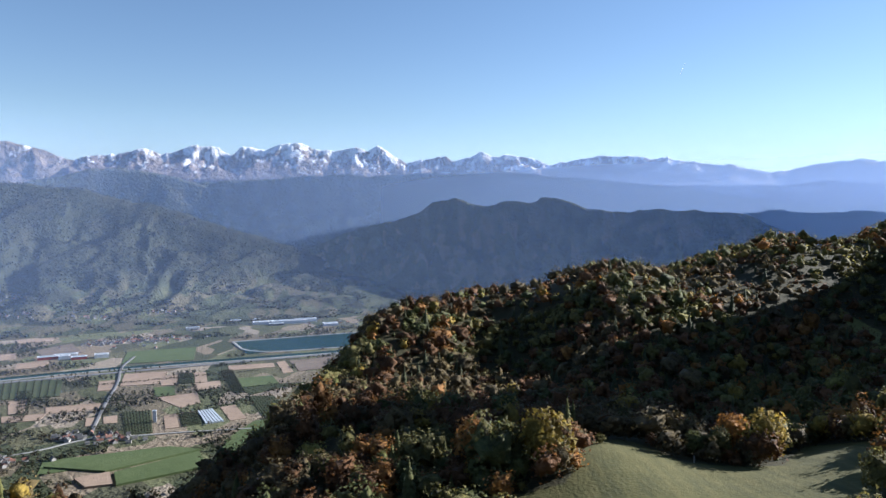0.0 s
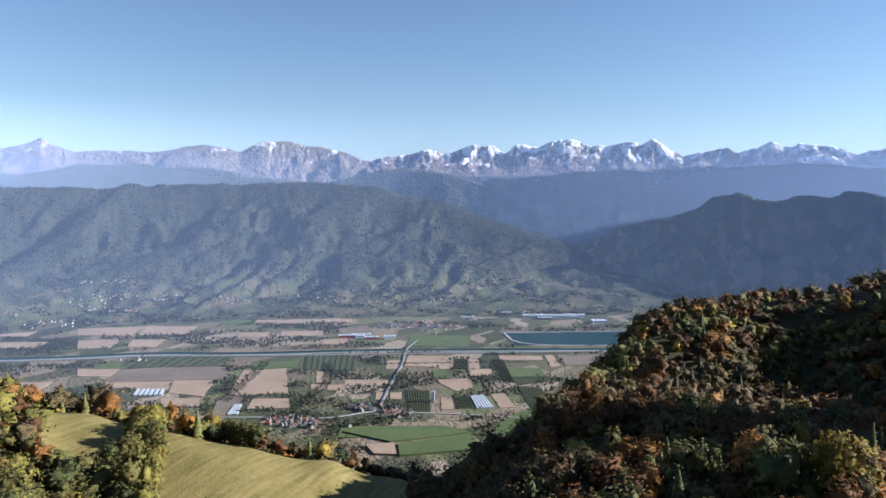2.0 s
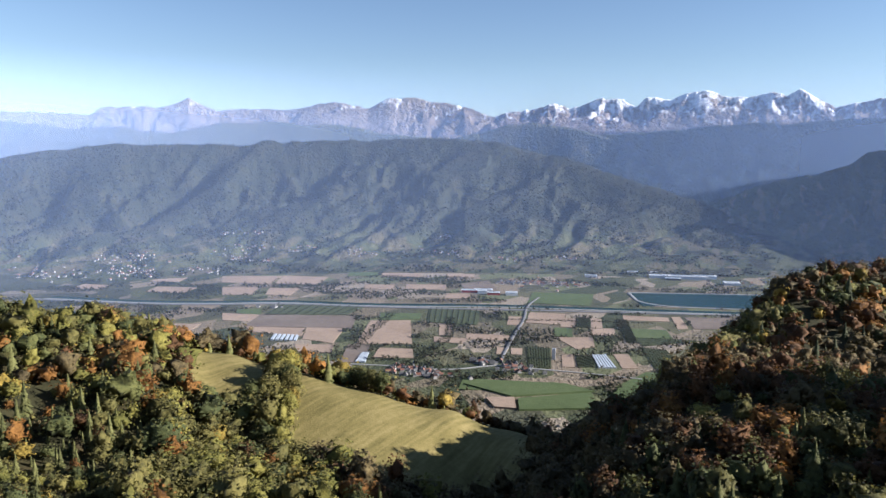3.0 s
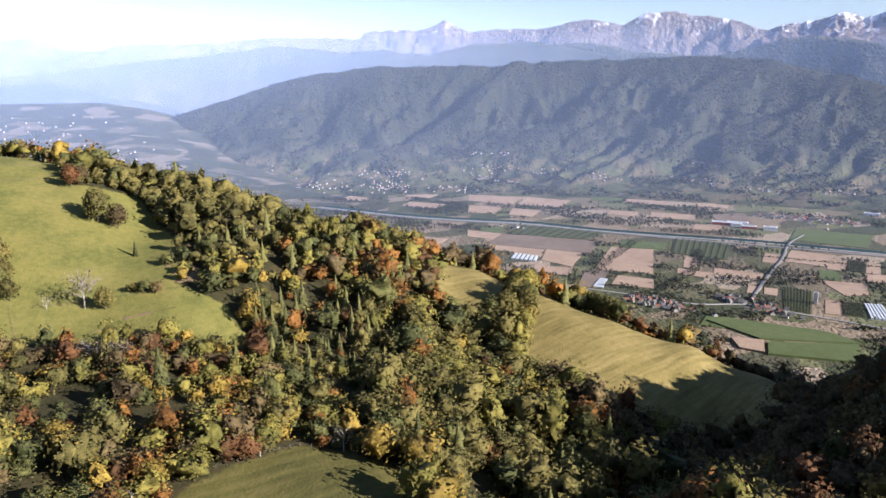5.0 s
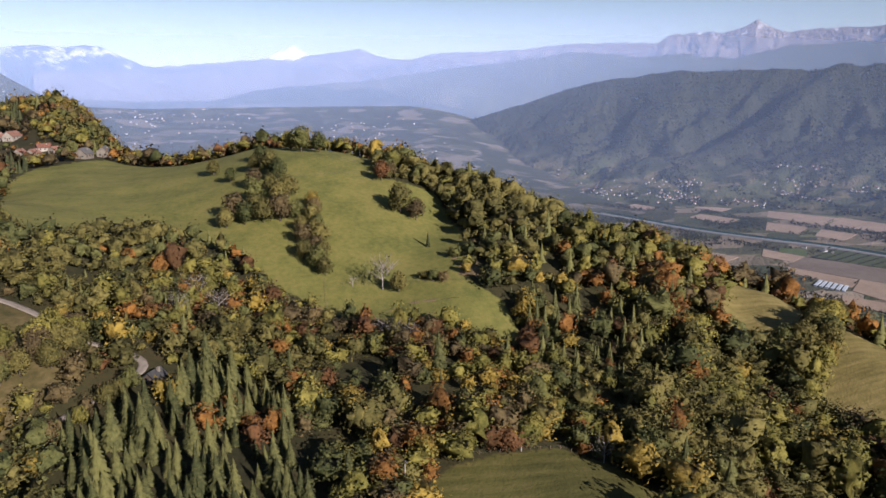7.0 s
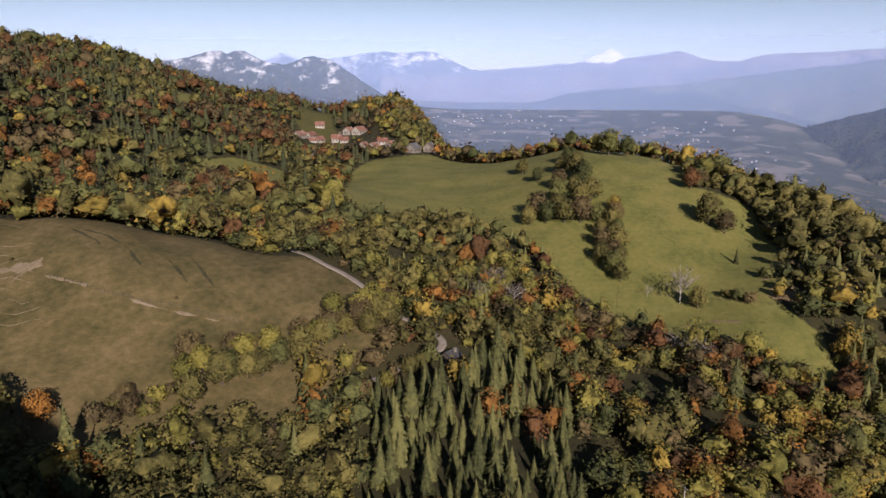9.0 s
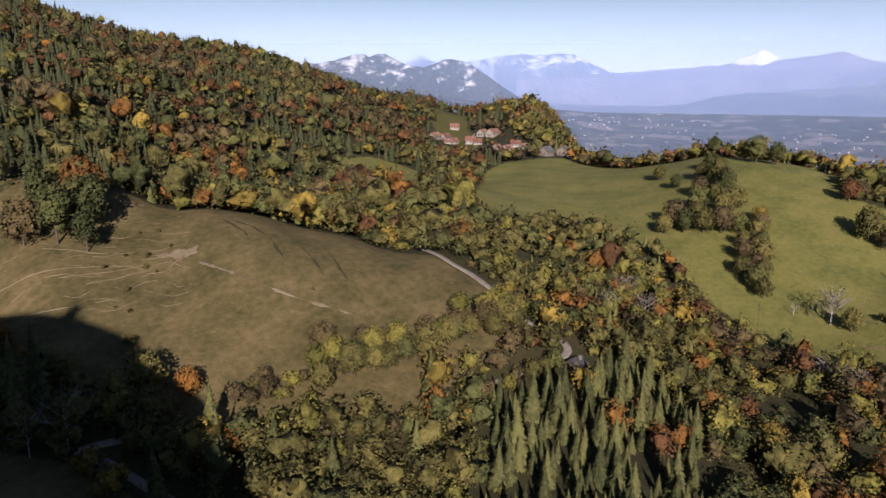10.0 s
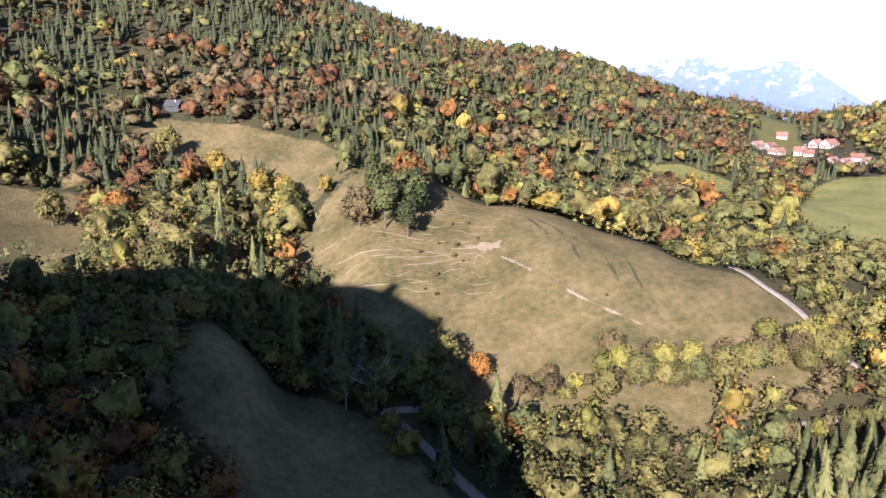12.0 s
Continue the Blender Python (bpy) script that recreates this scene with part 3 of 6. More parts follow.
ridge("white_mountain", "distant white ice-covered mountain", WHITE_MOUNT, 4850, 4890, 120, [ICE], gully=0.3, size=60, jag=0.15, jag_size=40, seed=7, rows=16, step=0.03)
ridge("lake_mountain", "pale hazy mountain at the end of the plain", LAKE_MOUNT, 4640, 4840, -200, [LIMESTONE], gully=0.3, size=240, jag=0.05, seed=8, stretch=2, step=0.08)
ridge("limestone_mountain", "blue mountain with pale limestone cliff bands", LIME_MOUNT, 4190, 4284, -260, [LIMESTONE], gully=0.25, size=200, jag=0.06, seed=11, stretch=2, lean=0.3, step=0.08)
ridge("low_hill", "low wooded hill rising from the hazy plain", LOW_HILL, 4336, 4392, -200, [FAR_WOOD], gully=0.2, size=160, jag=0.03, seed=12, category="hill")


# ---- haze over the valley: see-through sheets, tinted blue in place of lit air, that rise outward ----
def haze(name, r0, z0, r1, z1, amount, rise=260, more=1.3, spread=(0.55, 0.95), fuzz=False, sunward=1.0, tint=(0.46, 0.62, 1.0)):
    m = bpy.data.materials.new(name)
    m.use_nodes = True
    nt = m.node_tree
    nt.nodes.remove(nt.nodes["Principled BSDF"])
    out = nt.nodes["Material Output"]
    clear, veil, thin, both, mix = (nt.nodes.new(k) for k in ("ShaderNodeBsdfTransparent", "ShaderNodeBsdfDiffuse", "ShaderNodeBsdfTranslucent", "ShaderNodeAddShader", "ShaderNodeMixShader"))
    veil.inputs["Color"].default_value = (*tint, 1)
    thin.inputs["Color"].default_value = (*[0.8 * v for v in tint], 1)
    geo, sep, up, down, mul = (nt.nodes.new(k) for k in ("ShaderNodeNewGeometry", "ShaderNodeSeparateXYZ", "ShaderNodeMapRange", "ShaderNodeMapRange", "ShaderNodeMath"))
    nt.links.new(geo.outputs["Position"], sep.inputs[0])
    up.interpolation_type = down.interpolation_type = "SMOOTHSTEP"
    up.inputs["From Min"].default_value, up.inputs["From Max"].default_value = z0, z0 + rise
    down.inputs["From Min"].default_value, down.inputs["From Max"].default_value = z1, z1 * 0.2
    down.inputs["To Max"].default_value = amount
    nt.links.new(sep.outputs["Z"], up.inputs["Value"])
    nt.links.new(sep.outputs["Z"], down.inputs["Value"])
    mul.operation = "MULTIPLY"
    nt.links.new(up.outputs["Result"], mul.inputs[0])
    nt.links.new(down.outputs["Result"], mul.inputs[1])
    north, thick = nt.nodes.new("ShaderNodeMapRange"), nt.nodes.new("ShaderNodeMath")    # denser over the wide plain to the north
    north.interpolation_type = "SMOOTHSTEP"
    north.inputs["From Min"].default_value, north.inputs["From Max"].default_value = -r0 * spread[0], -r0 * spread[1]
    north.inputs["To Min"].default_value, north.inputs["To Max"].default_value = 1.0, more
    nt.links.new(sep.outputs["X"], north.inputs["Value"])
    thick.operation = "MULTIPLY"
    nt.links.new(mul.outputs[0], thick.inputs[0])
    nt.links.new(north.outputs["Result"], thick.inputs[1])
    south, veiled = nt.nodes.new("ShaderNodeMapRange"), nt.nodes.new("ShaderNodeMath")   # and stronger towards the sun, to brighten the veil there
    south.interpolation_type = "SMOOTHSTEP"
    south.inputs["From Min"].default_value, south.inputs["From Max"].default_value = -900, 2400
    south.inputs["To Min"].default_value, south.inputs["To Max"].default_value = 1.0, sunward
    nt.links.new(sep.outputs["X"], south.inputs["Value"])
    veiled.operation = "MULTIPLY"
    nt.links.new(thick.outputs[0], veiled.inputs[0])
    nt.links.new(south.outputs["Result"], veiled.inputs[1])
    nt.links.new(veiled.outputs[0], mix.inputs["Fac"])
    nt.links.new(clear.outputs[0], mix.inputs[1])
    nt.links.new(veil.outputs[0], both.inputs[0])
    nt.links.new(thin.outputs[0], both.inputs[1])
    nt.links.new(both.outputs[0], mix.inputs[2])
    nt.links.new(mix.outputs[0], out.inputs["Surface"])
    if fuzz:                                                  # billows that scatter the light evenly
        puff, soft = nt.nodes.new("ShaderNodeTexNoise"), nt.nodes.new("ShaderNodeBump")
        puff.inputs["Scale"].default_value = 0.25
        nt.links.new(geo.outputs["Position"], puff.inputs["Vector"])
        soft.inputs["Distance"].default_value = 14.0
        nt.links.new(puff.outputs["Fac"], soft.inputs["Height"])
        nt.links.new(soft.outputs["Normal"], veil.inputs["Normal"])
        nt.links.new(soft.outputs["Normal"], thin.inputs["Normal"])
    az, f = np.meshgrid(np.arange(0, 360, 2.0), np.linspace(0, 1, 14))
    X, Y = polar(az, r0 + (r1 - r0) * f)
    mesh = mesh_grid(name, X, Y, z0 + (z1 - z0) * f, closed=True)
    mesh.materials.append(m)
    return tagged(new(name, mesh), "thin blue-tinted sheet standing in for haze over the valley", "haze", kind="structure")


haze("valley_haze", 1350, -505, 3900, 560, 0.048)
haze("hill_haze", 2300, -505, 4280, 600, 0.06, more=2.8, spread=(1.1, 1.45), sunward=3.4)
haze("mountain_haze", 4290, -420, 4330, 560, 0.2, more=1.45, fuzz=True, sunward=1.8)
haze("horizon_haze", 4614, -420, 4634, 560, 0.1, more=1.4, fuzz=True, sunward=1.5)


# ---- helpers for things and their parts ----
def part(name, mesh, parent, label=""):
    ob = new(name, mesh)
    ob.parent = parent
    if label:
        ob["label"] = label
    return ob


def raw_mesh(name, verts, quads, mats, slots=None, smooth_faces=False, outward=None, tint=0.5):
    mesh = bpy.data.meshes.new(name)
    mesh.vertices.add(len(verts))
    mesh.vertices.foreach_set("co", np.asarray(verts, np.float32).ravel())
    for m in mats:
        mesh.materials.append(m)
    fill_faces(mesh, np.asarray(quads), smooth_faces)
    if slots is not None:
        mesh.polygons.foreach_set("material_index", np.asarray(slots, np.int32))
    if outward is not None:
        mesh.attributes.new("outward", "FLOAT_VECTOR", "POINT").data.foreach_set("vector", np.asarray(outward, np.float32).ravel())
        mesh.attributes.new("tint", "FLOAT", "POINT").data.foreach_set("value", np.broadcast_to(np.asarray(tint, np.float32), (len(verts),)).copy())
    return mesh


def ground_at(x, y):
    return float(height([x], [y])[0])


# ---- trees ----
def leaf(name, dark, light, warm=None):
    """Foliage: shaded round the crown, with some light through the leaves."""
    m = material(name, [dark, light] if warm is None else [dark, light, warm], size=1.5, rough=0.8, bump=0.9, bump_size=0.3, detail=5.0, spread=0.9, island=0.0, objects=0.35)
    nt = m.node_tree
    bsdf = nt.nodes["Principled BSDF"]
    at, turn, geo, grow, add, unit = (nt.nodes.new(k) for k in ("ShaderNodeAttribute", "ShaderNodeVectorTransform", "ShaderNodeNewGeometry", "ShaderNodeVectorMath", "ShaderNodeVectorMath", "ShaderNodeVectorMath"))
    at.attribute_name = "outward"
    turn.vector_type, turn.convert_from, turn.convert_to = "NORMAL", "OBJECT", "WORLD"
    nt.links.new(at.outputs["Vector"], turn.inputs[0])
    grow.operation, unit.operation = "SCALE", "NORMALIZE"
    grow.inputs["Scale"].default_value = 1.7
    nt.links.new(turn.outputs[0], grow.inputs[0])
    nt.links.new(grow.outputs[0], add.inputs[0])
    nt.links.new(geo.outputs["Normal"], add.inputs[1])
    nt.links.new(add.outputs[0], unit.inputs[0])
    kin, own, total = nt.nodes.new("ShaderNodeAttribute"), nt.nodes.new("ShaderNodeMath"), nt.nodes.new("ShaderNodeMath")    # each tree a shade of its own
    kin.attribute_name = "tint"
    own.operation = "MULTIPLY_ADD"
    own.inputs[1].default_value, own.inputs[2].default_value = 0.3, -0.15
    ramp = bsdf.inputs["Base Color"].links[0].from_node
    before = ramp.inputs["Fac"].links[0].from_socket
    nt.links.new(kin.outputs["Fac"], own.inputs[0])
    nt.links.new(own.outputs[0], total.inputs[0])
    nt.links.new(before, total.inputs[1])
    nt.links.new(total.outputs[0], ramp.inputs["Fac"])
    bump = bsdf.inputs["Normal"].links[0].from_node
    nt.links.new(unit.outputs[0], bump.inputs["Normal"])
    thin, mix = nt.nodes.new("ShaderNodeBsdfTranslucent"), nt.nodes.new("ShaderNodeMixShader")
    nt.links.new(bsdf.inputs["Base Color"].links[0].from_socket, thin.inputs["Color"])
    mix.inputs["Fac"].default_value = 0.2
    nt.links.new(bsdf.outputs[0], mix.inputs[1])
    nt.links.new(thin.outputs[0], mix.inputs[2])
    nt.links.new(mix.outputs[0], nt.nodes["Material Output"].inputs["Surface"])
    return m


LEAVES = [
    leaf("olive_leaves", (0.067, 0.063, 0.017), (0.178, 0.152, 0.042)),
    leaf("green_leaves", (0.049, 0.058, 0.018), (0.134, 0.134, 0.039)),
    leaf("lime_leaves", (0.098, 0.096, 0.020), (0.238, 0.206, 0.043)),
    leaf("yellow_leaves", (0.150, 0.111, 0.020), (0.330, 0.230, 0.041)),
    leaf("orange_leaves", (0.132, 0.061, 0.014), (0.300, 0.139, 0.029)),
    leaf("rust_leaves", (0.070, 0.036, 0.013), (0.160, 0.074, 0.027)),
    leaf("brown_leaves", (0.068, 0.051, 0.023), (0.152, 0.112, 0.044)),
    leaf("bare_twigs", (0.07, 0.06, 0.05), (0.15, 0.128, 0.108)),
]
NEEDLES = leaf("spruce_needles", (0.044, 0.052, 0.018), (0.156, 0.153, 0.050))
# darker copy of the needles: the far hills' shade put into the colour
SHADED_NEEDLES = leaf("shaded_spruce_needles", (0.020, 0.027, 0.012), (0.062, 0.068, 0.027))
PINE_NEEDLES = leaf("pine_needles", (0.037, 0.046, 0.014), (0.114, 0.120, 0.037))
FAR_GREEN = leaf("distant_green_leaves", (0.016, 0.021, 0.010), (0.042, 0.045, 0.020))
FAR_BROWN = leaf("distant_brown_leaves", (0.026, 0.022, 0.011), (0.066, 0.052, 0.024))
BARK = material("bark", [(0.055, 0.043, 0.033), (0.125, 0.101, 0.078)], size=0.5, bump=0.6, bump_size=0.1)
PALE_BARK = material("pale_bark", [(0.172, 0.156, 0.136), (0.39, 0.359, 0.32)], size=0.6, bump=0.5, bump_size=0.1)


def tris_from(centres, normals, half, rng):
    """Three-cornered leaf tufts, for woods farther off."""
    k = len(centres)
    u = np.cross(normals, rng.normal(size=(k, 3)))
    u /= np.linalg.norm(u, axis=1, keepdims=True) + 1e-9
    v = np.cross(normals, u)
    half = np.broadcast_to(np.asarray(half, float), (k,))[:, None] * 1.25
    return np.stack([centres + u * half, centres - u * half * 0.5 + v * half * 0.87, centres - u * half * 0.5 - v * half * 0.87], 1).reshape(-1, 3)


def ball(level):
    """A unit sphere of triangles."""
    bm = bmesh.new()
    bmesh.ops.create_icosphere(bm, subdivisions=level, radius=1.0)
    v = np.array([p.co[:] for p in bm.verts])
    f = np.array([[p.index for p in face.verts] for face in bm.faces])
    bm.free()
    return v, f


BALLS = {k: ball(k) for k in (1, 2, 3)}


def crown_shape(rng, count, tall=11.0, wide=8.0, clear=2.6, lobes=11, half=0.45, loose=0.0, core=0):
    """Boughs as a cluster of rounded masses: a closed lumpy mass of foliage (core) under a coat of small leaf tufts.
    Vertices, triangles and the way each one faces."""
    mid, rise = clear + (tall - clear) * 0.5, (tall - clear) * 0.5
    cs, rs = [], []
    for i in range(lobes):
        f = (i + 0.5) / lobes
        up = 1 - 1.7 * f                                     # from the top of the dome down past its waist
        a = i * 2.399 + rng.uniform(-0.5, 0.5)
        r = wide * rng.uniform(0.10, 0.21)
        ring = math.sqrt(max(0.0, 1 - up * up))
        d = (wide * 0.5 - r * 0.7) * ring * rng.uniform(0.5, 1.12)
        cs.append((math.cos(a) * d, math.sin(a) * d, mid + (rise - r * 0.6) * up * rng.uniform(0.78, 1.1)))
        rs.append(r)
    cs, rs = np.array(cs), np.array(rs)
    got, dirs = [], []
    need = count
    while need > 0:
        pick = rng.choice(lobes, need * 3, p=rs ** 2 / (rs ** 2).sum())
        d = rng.normal(size=(need * 3, 3))
        d[:, 2] += 0.15
        d /= np.linalg.norm(d, axis=1, keepdims=True)
        c = cs[pick] + d * (rs[pick] * (0.86 - loose + (0.62 + 2 * loose) * rng.random(need * 3) ** 1.6))[:, None]
        gap = np.linalg.norm(c[:, None] - cs[None], axis=2) - rs[None] * (0.86 - loose)
        good = np.nonzero((gap.min(1) > 0) & (c[:, 2] > clear * 0.5))[0][:need]
        if not len(good):
            break
        got.append(c[good])
        dirs.append(d[good])
        need -= len(good)
    c, d = np.concatenate(got), np.concatenate(dirs)
    k = len(c)
    out = c - np.array([0, 0, mid - rise * 0.3])
    out /= np.linalg.norm(out, axis=1, keepdims=True) + 1e-9
    nrm = d * 0.5 + out * 0.5 + rng.normal(size=(k, 3)) * 0.55
    nrm /= np.linalg.norm(nrm, axis=1, keepdims=True)
    tufts = tris_from(c, nrm, half * rng.uniform(0.6, 1.3, k), rng)
    faces = np.arange(len(tufts)).reshape(-1, 3)
    face_out = d * 0.75 + out * 0.6
    face_out /= np.linalg.norm(face_out, axis=1, keepdims=True) + 1e-9
    face_out = np.repeat(face_out, 3, axis=0)
    if not core:
        return tufts, faces, face_out
    bv, bf = BALLS[core]                                      # the closed mass below the tufts, open only underneath
    centre = np.array([0, 0, mid])
    rel, fat = cs - centre, rs * 1.06
    ahead = rel @ bv.T
    disc = fat[:, None] ** 2 - (rel ** 2).sum(1)[:, None] + ahead ** 2
    reach = np.where(disc > 0, ahead + np.sqrt(np.maximum(disc, 0)), 0)
    lobe = reach.argmax(0)
    span = np.maximum(reach.max(0), 0.24 * wide) * rng.uniform(0.55, 0.93, len(bv))
    hull = centre + bv * span[:, None]
    face = hull - cs[lobe]
    face = face / (np.linalg.norm(face, axis=1, keepdims=True) + 1e-9) * 0.75 + bv * 0.4 + rng.normal(size=bv.shape) * 0.4
    face /= np.linalg.norm(face, axis=1, keepdims=True)
    bf = bf[bv[bf].mean(1)[:, 2] > -0.72]
    return np.concatenate([hull, tufts]), np.concatenate([bf, faces + len(hull)]), np.concatenate([face, face_out])


def spruce_shape(rng, tiers, boughs, tall=14.0, wide=5.2, clear=0.8, tips=1, full=0.25):
    """Overlapping ragged skirts of boughs round a stem, tapering to a spire, each bough ending in drooping tips.
    Vertices, triangles and the way each one faces."""
    vs, fs, o = [], [], 0
    for k in range(tiers):
        f = k / tiers
        z0 = clear + (tall - clear) * f
        reach = wide * 0.5 * (1 - f) ** 0.9 + 0.12
        step = (tall - clear) / tiers
        num = max(5, int(round(boughs * (1 - 0.5 * f))))
        a = np.arange(num * 2) * math.pi / num + k * 1.1 + rng.uniform(-0.16, 0.16, num * 2)
        far_out = np.where(np.arange(num * 2) % 2, rng.uniform(full, full + 0.2, num * 2), rng.uniform(0.6, 0.95, num * 2)) * reach
        rim = np.stack([np.cos(a) * far_out, np.sin(a) * far_out, z0 - 0.22 * far_out + rng.uniform(-0.12, 0.12, num * 2)], 1)
        top = np.array([[0, 0, z0 + step * 1.7 + 0.3 * reach]])
        vs += [rim, top]
        idx = np.arange(num * 2)
        fs.append(np.stack([idx, np.roll(idx, -1), np.full(num * 2, num * 2)], 1) + o)
        o += num * 2 + 1
        for _ in range(tips):
            b = rng.uniform(0, 2 * math.pi, num)
            L = reach * rng.uniform(0.7, 1.2, num)
            d, side = np.stack([np.cos(b), np.sin(b), b * 0], 1), np.stack([-np.sin(b), np.cos(b), b * 0], 1)
            zb = z0 + rng.uniform(-0.3, 0.7, num) * step
            root = d * (L * 0.3)[:, None] + np.stack([b * 0, b * 0, zb + 0.14 * L], 1)
            end = d * L[:, None] + np.stack([b * 0, b * 0, zb - 0.26 * L], 1)
            wing = side * (L * 0.2)[:, None]
            mid = root * 0.45 + end * 0.55
            vs.append(np.stack([root, mid - wing - np.array([0, 0, 0.08]), end, mid + wing], 1).reshape(-1, 3))
            q = np.arange(num)[:, None] * 4 + o
            fs += [q + np.array([[0, 1, 2]]), q + np.array([[0, 2, 3]])]
            o += num * 4
    v = np.concatenate(vs)
    return v, np.concatenate(fs), spruce_outward(v)


def spruce_outward(v):
    """Away from the stem and somewhat upward."""
    o = np.stack([v[:, 0], v[:, 1], np.full(len(v), 0.55)], 1)
    o[:, :2] /= np.linalg.norm(o[:, :2], axis=1, keepdims=True) + 0.2
    return o / np.linalg.norm(o, axis=1, keepdims=True)


def limb(path, radii, sides=5):
    """A tapered tube along the path: vertices and quads."""
    path = np.array(path, float)
    vs, qs = [], []
    for i, (p, r) in enumerate(zip(path, radii)):
        d = path[min(i + 1, len(path) - 1)] - path[max(i - 1, 0)]
        d /= np.linalg.norm(d) + 1e-9
        u = np.cross(d, (0.31, 0.9, 0.2))
        u /= np.linalg.norm(u)
        v = np.cross(d, u)
        for k in range(sides):
            a = 2 * math.pi * k / sides
            vs.append(p + (u * math.cos(a) + v * math.sin(a)) * r)
        if i:
            for k in range(sides):
                qs.append([(i - 1) * sides + k, (i - 1) * sides + (k + 1) % sides, i * sides + (k + 1) % sides, i * sides + k])
    return np.array(vs), np.array(qs)


def join(pieces):
    vs, qs, o = [], [], 0
    for v, q in pieces:
        vs.append(v)
        qs.append(q + o)
        o += len(v)
    return np.concatenate(vs), np.concatenate(qs)


def trunk_pieces(rng, tall, thick, limbs=5, clear=0.25):
    lean = rng.uniform(-0.03, 0.03, 2) * tall
    pts = [(lean[0] * f ** 2, lean[1] * f ** 2, tall * f - 0.6 * (1 - f)) for f in (0, 0.25, 0.5, 0.78)]
    pieces = [limb(pts, [thick, thick * 0.8, thick * 0.5, thick * 0.15])]
    for i in range(limbs):
        f = rng.uniform(clear, 0.62)
        a = i * 2.4 + rng.uniform(-0.4, 0.4)
        L = tall * rng.uniform(0.2, 0.34)
        base = np.array([lean[0] * f ** 2, lean[1] * f ** 2, tall * f])
        d = np.array([math.cos(a), math.sin(a), 0.75])
        pieces.append(limb([base, base + d * L * 0.5, base + d * L + np.array([0, 0, L * 0.2])], [thick * 0.42, thick * 0.26, thick * 0.08], 4))
    return pieces


def bare_pieces(rng, tall, thick):
    """A leafless tree: trunk, limbs and twigs."""
    pieces = trunk_pieces(rng, tall, thick, 0)
    for i in range(13):
        f = 0.22 + 0.56 * i / 13
        a = i * 2.4
        L = tall * (0.46 - 0.3 * f)
        base = np.array([0, 0, tall * f])
        d = np.array([math.cos(a), math.sin(a), rng.uniform(0.5, 1.0)])
        tip = base + d * L
        pieces.append(limb([base, base + d * L * 0.5, tip], [thick * 0.36, thick * 0.22, thick * 0.05], 4))
        for j in range(5):
            g = rng.uniform(0.3, 0.95)
            p = base + d * L * g
            e = d + rng.normal(size=3) * 0.55 + np.array([0, 0, 0.25])
            pieces.append(limb([p, p + e * L * 0.3, p + e * L * 0.52], [thick * 0.14, thick * 0.09, thick * 0.03], 3))
    return pieces


# ---- where trees may stand ----
running = np.maximum.accumulate(GZ / np.maximum(RR, 1.0), axis=0)


def hidden(x, y, top):
    """Whether the ground hides what reaches up to top at x, y from the hover point."""
    r, b = np.hypot(x, y), np.degrees(np.arctan2(-x, y)) % 360
    ri = np.clip(np.searchsorted(radii, r - 12) - 1, 0, len(radii) - 1)
    bi = np.clip(np.searchsorted(bearings, np.where(b > 322, b - 360, b)), 0, len(bearings) - 1)
    return top / r < running[ri, bi] - 0.004


def near_line(line, x, y, width):
    out = np.zeros(np.shape(x), bool)
    for (x0, y0), (x1, y1) in zip(line[:-1], line[1:]):
        dx, dy = x1 - x0, y1 - y0
        t = np.clip(((x - x0) * dx + (y - y0) * dy) / (dx * dx + dy * dy), 0, 1)
        out |= np.hypot(x - x0 - t * dx, y - y0 - t * dy) < width
    return out


ROAD = [(-118, -137), (-128, -130), (-136, -121), (-145, -102), (-154, -85), (-164, -68), (-176, -57), (-193, -45), (-204, -33), (-212, -33), (-219, -42), (-223, -55), (-234, -65), (-242, -76),
        (-247, -88), (-262, -107), (-290, -120), (-319, -118), (-345, -121), (-389, -136), (-440, -150), (-520, -180), (-600, -215), (-690, -222), (-760, -235)]
LANE = [(-118, -137), (-117, -120), (-115, -106), (-112, -90), (-104, -70)]
SPRUCE_WOOD = [(-128, -85), (-158, -74), (-173, -57), (-193, -38), (-210, -20), (-211, -8), (-191, 2), (-165, 12), (-140, 14), (-112, -10), (-105, -60)]
SPUR_WOOD = [(-205, 88), (-235, 106), (-262, 110), (-250, 150), (-215, 150), (-180, 120), (-175, 95)]
rng = np.random.default_rng(5)
# a jittered lattice whose spacing widens with distance
pts = []
for r0, r1, gap in ((85, 260, 4.5), (260, 450, 5.5), (450, 760, 6.9), (760, 1250, 9.4)):
    g = np.arange(-r1, r1, gap)
    X, Y = np.meshgrid(g, g)
    X, Y = X + rng.uniform(-0.42, 0.42, X.shape) * gap, Y + rng.uniform(-0.42, 0.42, Y.shape) * gap
    R = np.hypot(X, Y)
    keep = (R >= r0) & (R < r1)
    pts.append(np.stack([X[keep], Y[keep], np.full(keep.sum(), gap)], 1))
pts = np.concatenate(pts)
px, py = pts[:, 0], pts[:, 1]
pr_, pb = np.hypot(px, py), np.degrees(np.arctan2(-px, py))
pz = height(px, py)
seen = (pb > -36) & (pb < 170)
keep = (seen | (rng.random(len(px)) < 0.12)) & (pz > -330)
for p in OPEN_LAND:
    keep &= ~inside(p, px, py)
glade = fbm(px, py, 30, 3, 77)                         # small gaps in the woods
keep &= rng.random(len(px)) < np.where(glade < -0.62, 0.35, 0.93)
keep &= ~near_line(ROAD[7:], px, py, 2.2) & ~near_line(ROAD[:9], px, py, 1.2) & ~near_line(LANE, px, py, 3.2)
